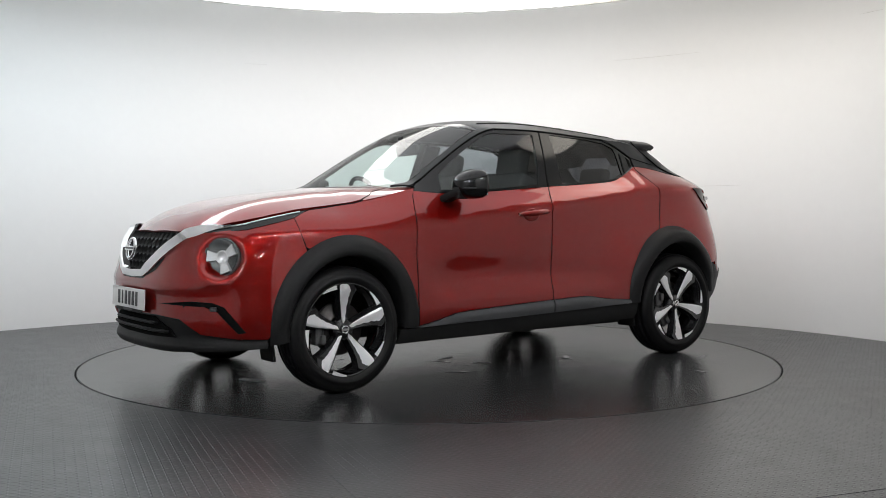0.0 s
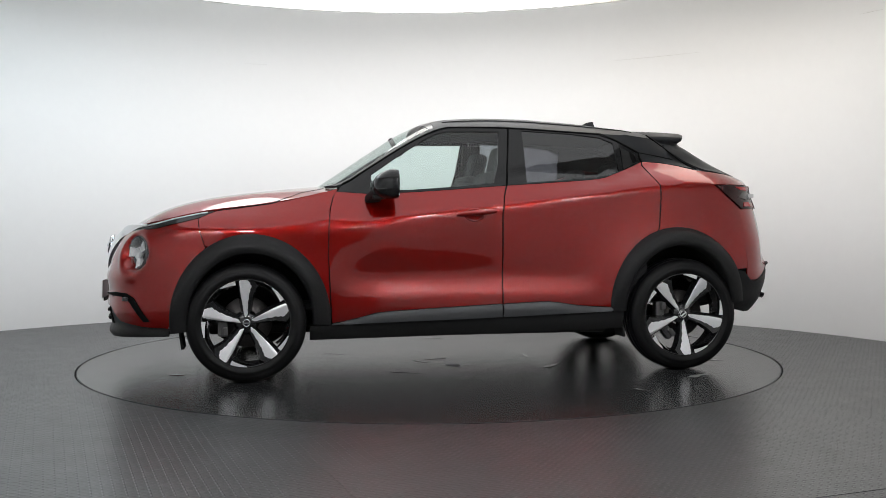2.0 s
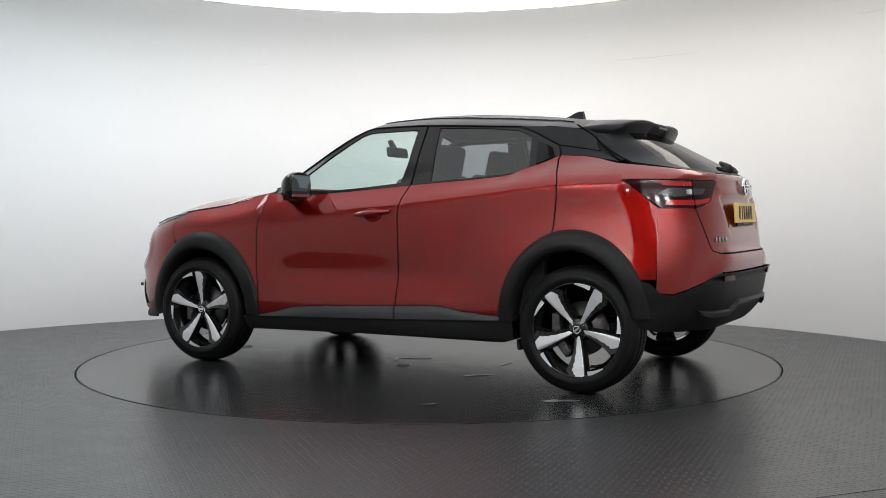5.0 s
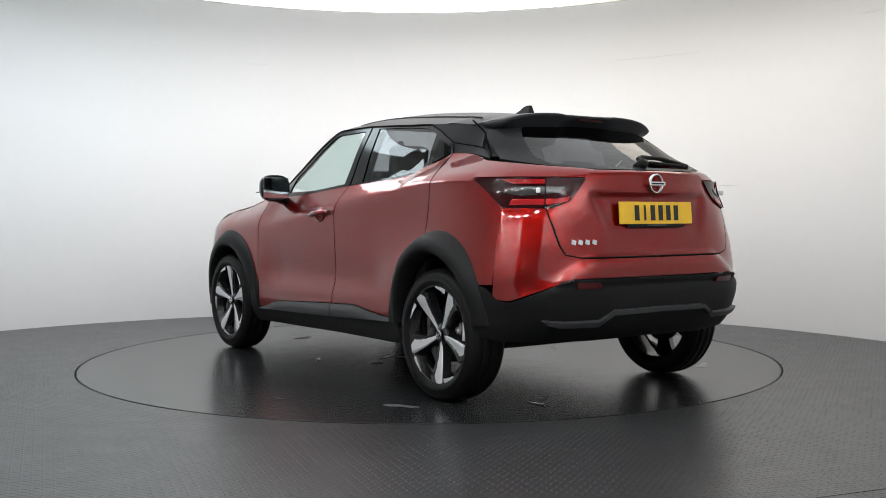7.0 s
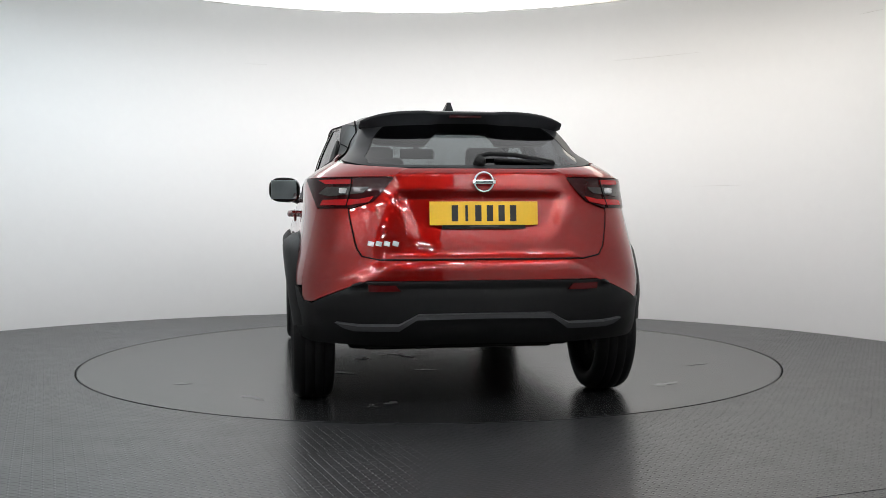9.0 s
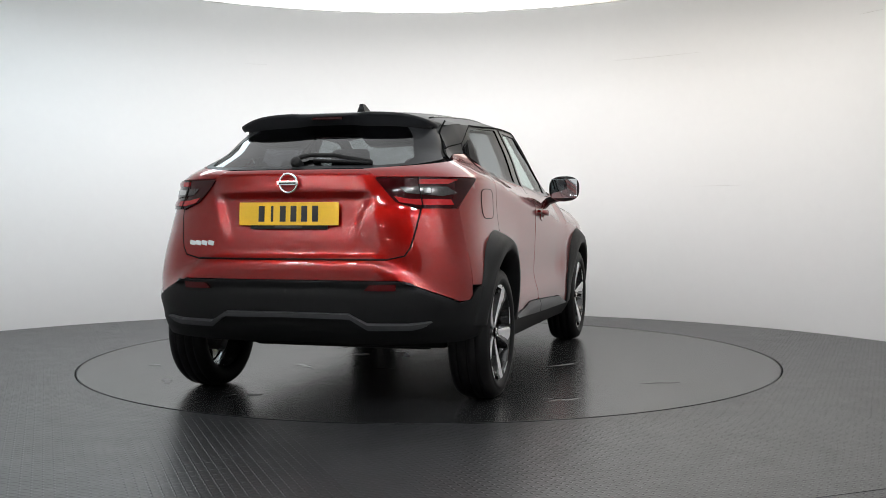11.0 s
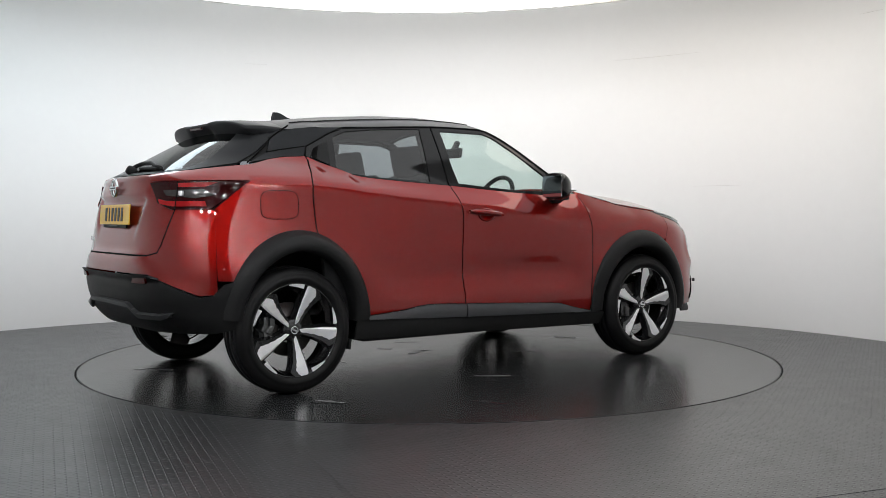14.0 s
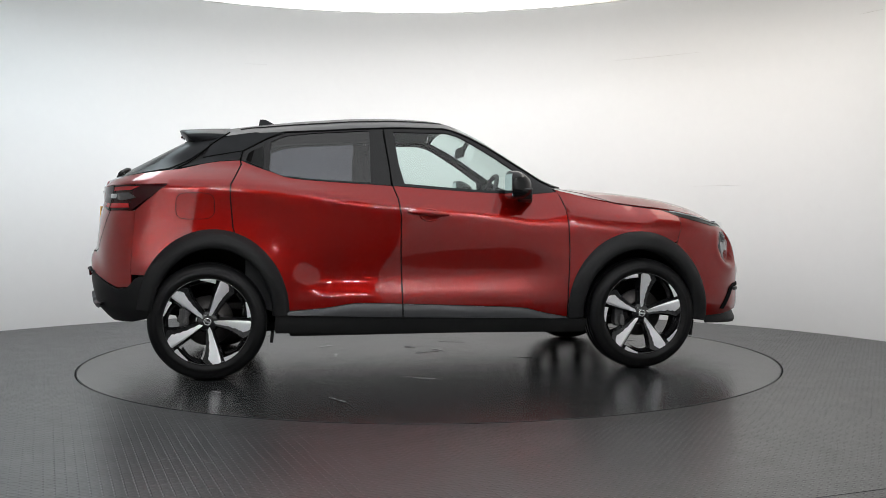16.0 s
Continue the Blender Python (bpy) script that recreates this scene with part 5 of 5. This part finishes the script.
def build_wheel(car):
    """One wheel, outer face towards +y, centre at its origin."""
    RT = 0.343
    prof = [(0.245, -0.09), (0.262, -0.108), (0.295, -0.112), (0.325, -0.102), (0.338, -0.080), (0.3405, -0.062), (0.336, -0.060), (0.336, -0.052), (0.3425, -0.050), (0.343, -0.014), (0.336, -0.012), (0.336, -0.004), (0.343, -0.002), (0.3425, 0.034), (0.336, 0.036), (0.336, 0.044), (0.3405, 0.046), (0.337, 0.066), (0.324, 0.088), (0.300, 0.099), (0.290, 0.0985), (0.288, 0.101), (0.276, 0.101), (0.262, 0.095), (0.252, 0.086), (0.247, 0.076)]
    v, f = lathe([(0.238, -0.08), (0.232, -0.03), (0.225, 0.01), (0.230, 0.05), (0.240, 0.066), (0.2545, 0.078), (0.2545, 0.084), (0.248, 0.086), (0.243, 0.080), (0.236, 0.060), (0.222, 0.040)], 72)
    wheel = part("wheel", v, f, ALLOY_BLACK, car, "five-spoke black and machined alloy wheel")
    v, f = lathe(prof, 96)
    part("tyre", v, f, RUBBER, wheel, "black low-profile tyre")
    v, f = lathe([(0.2485, 0.0862), (0.2535, 0.0868), (0.2548, 0.083)], 72)
    part("rim_flange", v, f, ALLOY_BLACK, wheel)
    # spokes: black sides, a machined face that widens to a slanted end and a hooked arm along the rim
    for k in range(5):
        t = radians(90 + 72 * k)
        er = Vector((math.cos(t), 0, math.sin(t)))
        et = Vector((-math.sin(t), 0, math.cos(t)))

        def P(r, w, d):
            return er * r + et * w + Vector((0, d, 0))
        # radius, left, right, depth of the face
        rows = [(0.034, -0.012, 0.012, 0.060), (0.075, -0.019, 0.018, 0.063), (0.12, -0.027, 0.025, 0.069), (0.165, -0.035, 0.038, 0.076), (0.195, -0.039, 0.052, 0.081), (0.214, -0.041, 0.064, 0.083), (0.232, -0.042, 0.052, 0.0855), (0.2475, -0.042, 0.036, 0.0875)]
        v, f = [], []
        for r, a, b, d in rows:
            v += [P(r, a, d - 0.006), P(r, a + 0.16 * (b - a), d), P(r, b, d - 0.004)]
        for i in range(len(rows) - 1):
            for q in range(2):
                f.append((i * 3 + q, i * 3 + q + 1, i * 3 + q + 4, i * 3 + q + 3))
        face = part("spoke_face", v, f, MACHINED, wheel, "bright machined spoke face", smooth=False)
        v, f = [], []
        for r, a, b, d in rows:
            wd = 0.014
            v += [P(r, a - wd, d - 0.045), P(r, a - 0.001, d - 0.0045), P(r, b + 0.001, d - 0.0015), P(r, b + wd, d - 0.045)]
        for i in range(len(rows) - 1):
            for q in range(3):
                f.append((i * 4 + q, i * 4 + q + 1, i * 4 + q + 5, i * 4 + q + 4))
            f.append((i * 4 + 3, i * 4, i * 4 + 4, i * 4 + 7))
        part("spoke", v, f, ALLOY_BLACK, wheel, smooth=False)
        # a bright wedge along the rim between two spokes
        v, f = [], []
        arc = []
        for i in range(9):
            a = t + radians(36 + 2.7 * i)
            arc.append((a, 0.2495, 0.2495 - 0.005 - 0.019 * (i / 8) ** 0.7))
        for a, ro, ri in arc:
            c, s_ = math.cos(a), math.sin(a)
            v += [Vector((ro * c, 0.0872, ro * s_)), Vector((ri * c, 0.0868, ri * s_))]
        for i in range(8):
            f.append((i * 2, i * 2 + 1, i * 2 + 3, i * 2 + 2))
        part("rim_edge", v, f, MACHINED, wheel, "bright machined rim edge", smooth=False)
        # dark shelf behind the arm
        v, f = [], []
        for i in range(13):
            a = t + radians(3 + 4.2 * i)
            rr = 0.246 - 0.035 * (i / 12) ** 2
            v += [Vector((rr * math.cos(a), 0.0835, rr * math.sin(a))), Vector(((rr - 0.012) * math.cos(a), 0.045, (rr - 0.012) * math.sin(a)))]
        for i in range(12):
            f.append((i * 2, i * 2 + 1, i * 2 + 3, i * 2 + 2))
        part("rim_shelf", v, f, ALLOY_BLACK, wheel, smooth=False)
    v, f = lathe([(0.001, 0.070), (0.022, 0.070), (0.026, 0.067)], 32)
    part("hub_cap", v, f, ALLOY_BLACK, wheel, "black hub cap with a chrome ring")
    v, f = lathe([(0.0155, 0.0705), (0.0165, 0.0735), (0.0215, 0.0735), (0.0225, 0.0705)], 32)
    part("hub_ring", v, f, CHROME, wheel)
    bm = bmesh.new()
    box(bm, (0.044, 0.003, 0.010), (0, 0.0735, 0), bevel=0.001)
    from_bm("hub_bar", bm, CHROME, wheel)
    v, f = lathe([(0.026, 0.060), (0.055, 0.058), (0.062, 0.04), (0.06, 0.0)], 40)
    part("hub", v, f, ALLOY_BLACK, wheel)
    v, f = lathe([(0.07, 0.012), (0.075, 0.0), (0.145, 0.0), (0.146, -0.022), (0.075, -0.022)], 56)
    part("brake_disc", v, f, STEEL, wheel, "steel brake disc")
    return wheel


def caliper(parent, ang, at):
    bm = bmesh.new()
    box(bm, (0.055, 0.07, 0.16), (0.135, 0.0, 0), (0, 0, 0), 0.014)
    box(bm, (0.03, 0.03, 0.05), (0.12, 0.038, 0.05), (0, 0, 0), 0.008)
    box(bm, (0.03, 0.03, 0.05), (0.12, 0.038, -0.05), (0, 0, 0), 0.008)
    bm.transform(at @ pose(0, 0, 0, 0, ang, 0))
    from_bm("brake_caliper", bm, CAST, parent, "grey cast brake caliper")


def wheels(car):
    first = build_wheel(car)
    Z = 0.342
    spots = ((1.320, 0.793, 0.0, 0), (-1.315, 0.793, 0.0, 38), (1.316, -0.793, 180.0, -7), (-1.318, -0.793, 180.0, -27))
    for i, (x, y, turn, spin) in enumerate(spots):
        m = pose(x, y, Z, 0, 0, turn) @ pose(0, 0, 0, 0, spin, 0)
        if i == 0:
            first.matrix_basis = m
            w = first
        else:
            w = copy_thing(first, m)
        caliper(w, 0, pose(0, 0, 0, 0, -spin + (0 if x < 0 else 0), 0))


def seat(car, x, y, name="front_seat", width=0.50):
    bm = bmesh.new()
    box(bm, (0.52, width, 0.16), (x, y, 0.60), (0, -6, 0), 0.05, 3)
    box(bm, (0.15, width * 0.94, 0.62), (x - 0.30, y, 0.92), (0, -18, 0), 0.05, 3)
    s = from_bm(name, bm, SEAT, car, "dark fabric seat", smooth=True)
    bm = bmesh.new()
    box(bm, (0.10, 0.25, 0.19), (x - 0.43, y, 1.29), (0, -12, 0), 0.04, 3)
    box(bm, (0.015, 0.015, 0.10), (x - 0.41, y + 0.06, 1.19))
    box(bm, (0.015, 0.015, 0.10), (x - 0.41, y - 0.06, 1.19))
    from_bm("headrest", bm, SEAT, s, "dark headrest", smooth=True)


def cabin(car):
    seat(car, 0.16, 0.36)
    seat(car, 0.16, -0.36)
    bm = bmesh.new()
    box(bm, (0.48, 1.24, 0.16), (-0.62, 0, 0.62), (0, -6, 0), 0.05, 3)
    box(bm, (0.14, 1.22, 0.55), (-0.90, 0, 0.90), (0, -18, 0), 0.05, 3)
    b = from_bm("rear_bench", bm, SEAT, car, "dark fabric rear bench", smooth=True)
    for y in (-0.38, 0.38):
        bm = bmesh.new()
        box(bm, (0.09, 0.24, 0.15), (-1.0, y, 1.20), (0, -12, 0), 0.035, 3)
        from_bm("headrest", bm, SEAT, b, smooth=True)
    bm = bmesh.new()
    box(bm, (0.40, 1.32, 0.20), (0.72, 0, 0.93), (0, 8, 0), 0.05, 3)
    box(bm, (0.16, 0.34, 0.10), (0.60, -0.36, 1.03), (0, 8, 0), 0.03, 3)
    box(bm, (0.80, 0.22, 0.30), (0.25, 0, 0.60), (0, 0, 0), 0.04, 3)
    d = from_bm("dashboard", bm, CABIN, car, "black dashboard", smooth=True)
    bm = bmesh.new()
    box(bm, (0.02, 0.24, 0.13), (0.50, 0.02, 1.05), (0, -10, 0), 0.008)
    from_bm("screen", bm, BLACK, d, "black centre screen")
    # steering wheel on the right
    m = Matrix.Translation((0.42, -0.36, 1.045)) @ pose(0, 0, 0, 0, -64, 0)
    pts = [m @ Vector((0.18 * math.cos(2 * math.pi * i / 32), 0.18 * math.sin(2 * math.pi * i / 32), 0)) for i in range(33)]
    v, f = tube(pts, 0.015, 8)
    sw = part("steering_wheel", v, f, CABIN, car, "black steering wheel")
    bm = bmesh.new()
    box(bm, (0.12, 0.13, 0.05), (0, 0, -0.01), bevel=0.02)
    box(bm, (0.03, 0.34, 0.02), (0, 0, -0.01), bevel=0.008)
    box(bm, (0.18, 0.03, 0.02), (-0.09, 0, -0.01), bevel=0.008)
    bm.transform(m)
    from_bm("wheel_boss", bm, CABIN, sw)
    # inner mirror
    bm = bmesh.new()
    box(bm, (0.03, 0.24, 0.07), (0.33, 0, 1.38), (0, 10, 0), 0.014)
    box(bm, (0.03, 0.04, 0.08), (0.37, 0, 1.43), (0, 30, 0), 0.01)
    from_bm("inner_mirror", bm, CABIN, car, "black inner mirror")
    # door linings, floor, headlining and pillars
    inner = [(0.80, 0.33), (0.80, 1.06)] + line(lambda x: belt_z(x) - 0.005, 0.75, -1.10, 16) + [(-1.10, 0.45), (-0.8, 0.33)]
    sides("door_lining", inner, outset(shell, -0.075), CABIN, car, "dark door lining", thick=0.03)
    bm = bmesh.new()
    box(bm, (2.6, 1.40, 0.04), (-0.30, 0, 0.42), bevel=0.01)
    box(bm, (0.04, 1.36, 0.60), (0.92, 0, 0.70))
    box(bm, (0.75, 1.10, 0.04), (-1.36, 0, 0.98))
    box(bm, (0.04, 1.10, 0.50), (-1.72, 0, 0.75))
    from_bm("cabin_floor", bm, CABIN, car, "dark cabin floor and load cover")
    hl = [(0.16, 0.0), (0.14, 0.50), (0.0, 0.555), (-0.9, 0.52), (-1.20, 0.46), (-1.25, 0.0)]
    panel("headlining", hl, lambda x, y: top(x, y) - Vector((0, 0, 0.028)), SEAT, car, "grey headlining", join=True, step=0.05)
    bar = [(-0.20, 1.10), (-0.23, 1.46), (-0.35, 1.46), (-0.35, 1.10)]
    sides("pillar_lining", bar, outset(shell, -0.045), CABIN, car, thick=0.02)


def build_car():
    car = new("car")
    front, rear, quarter, tailgate = body_panels(car)
    front_end(car)
    windows(car, front, rear)
    roof(car, tailgate)
    bonnet_panel(car)
    lower_trim(car, front, rear)
    tail_lamps(car)
    seams(car)
    mirrors(car, front)
    handles(car, front)
    wheels(car)
    cabin(car)
    # badge, plate and name marks on the tailgate
    badge(tailgate, Matrix.Translation((-1.990, 0.0, 1.110)) @ pose(0, 0, 0, 90, 0, -90), 0.050)
    plate(tailgate, Matrix.Translation((-1.998, 0.0, 0.963)) @ pose(0, 0, 0, 0, 4, 0) @ pose(0, 0, 0, 90, 0, -90), YELLOW, "yellow rear number plate with dark bars")
    for i in range(4):
        c = shell(along(-1.98, 0.54 - 0.043 * i), 0.822, 0.004)
        bm = bmesh.new()
        box(bm, (0.004, 0.029, 0.022), (c.x, c.y, c.z), (14, 0, 6), 0.001)
        from_bm("name_mark", bm, LAMP_SILVER, tailgate, "small chrome name bar")
    tagged(car, "glossy red compact crossover car with a black roof on the turntable", "car")
    return car


# ---------------------------------------------------------------- build
studio()
ceiling_light()
strip_lamps()
table = turntable()
the_car = build_car()

CAR_ON_TABLE = Vector((0.1113, -0.0580))   # turntable's axis in the car's space


def car_yaw(t):
    return 214.68 - 12.896 * t + 0.666 * (t / 8 - 1) ** 2


def motions():
    rows_car, rows_table = [], []
    for i in range(33):
        t = i * 0.5
        a = car_yaw(t)
        c, s = math.cos(radians(a)), math.sin(radians(a))
        x, y = -(c * CAR_ON_TABLE.x - s * CAR_ON_TABLE.y), -(s * CAR_ON_TABLE.x + c * CAR_ON_TABLE.y)
        rows_car.append((t, pose(AXIS.x + x, AXIS.y + y, 0.0, 0, 0, a)))
        rows_table.append((t, pose(AXIS.x, AXIS.y, 0, 0, 0, a - 215.0)))
    walk(the_car, rows_car)
    walk(table, rows_table)


motions()
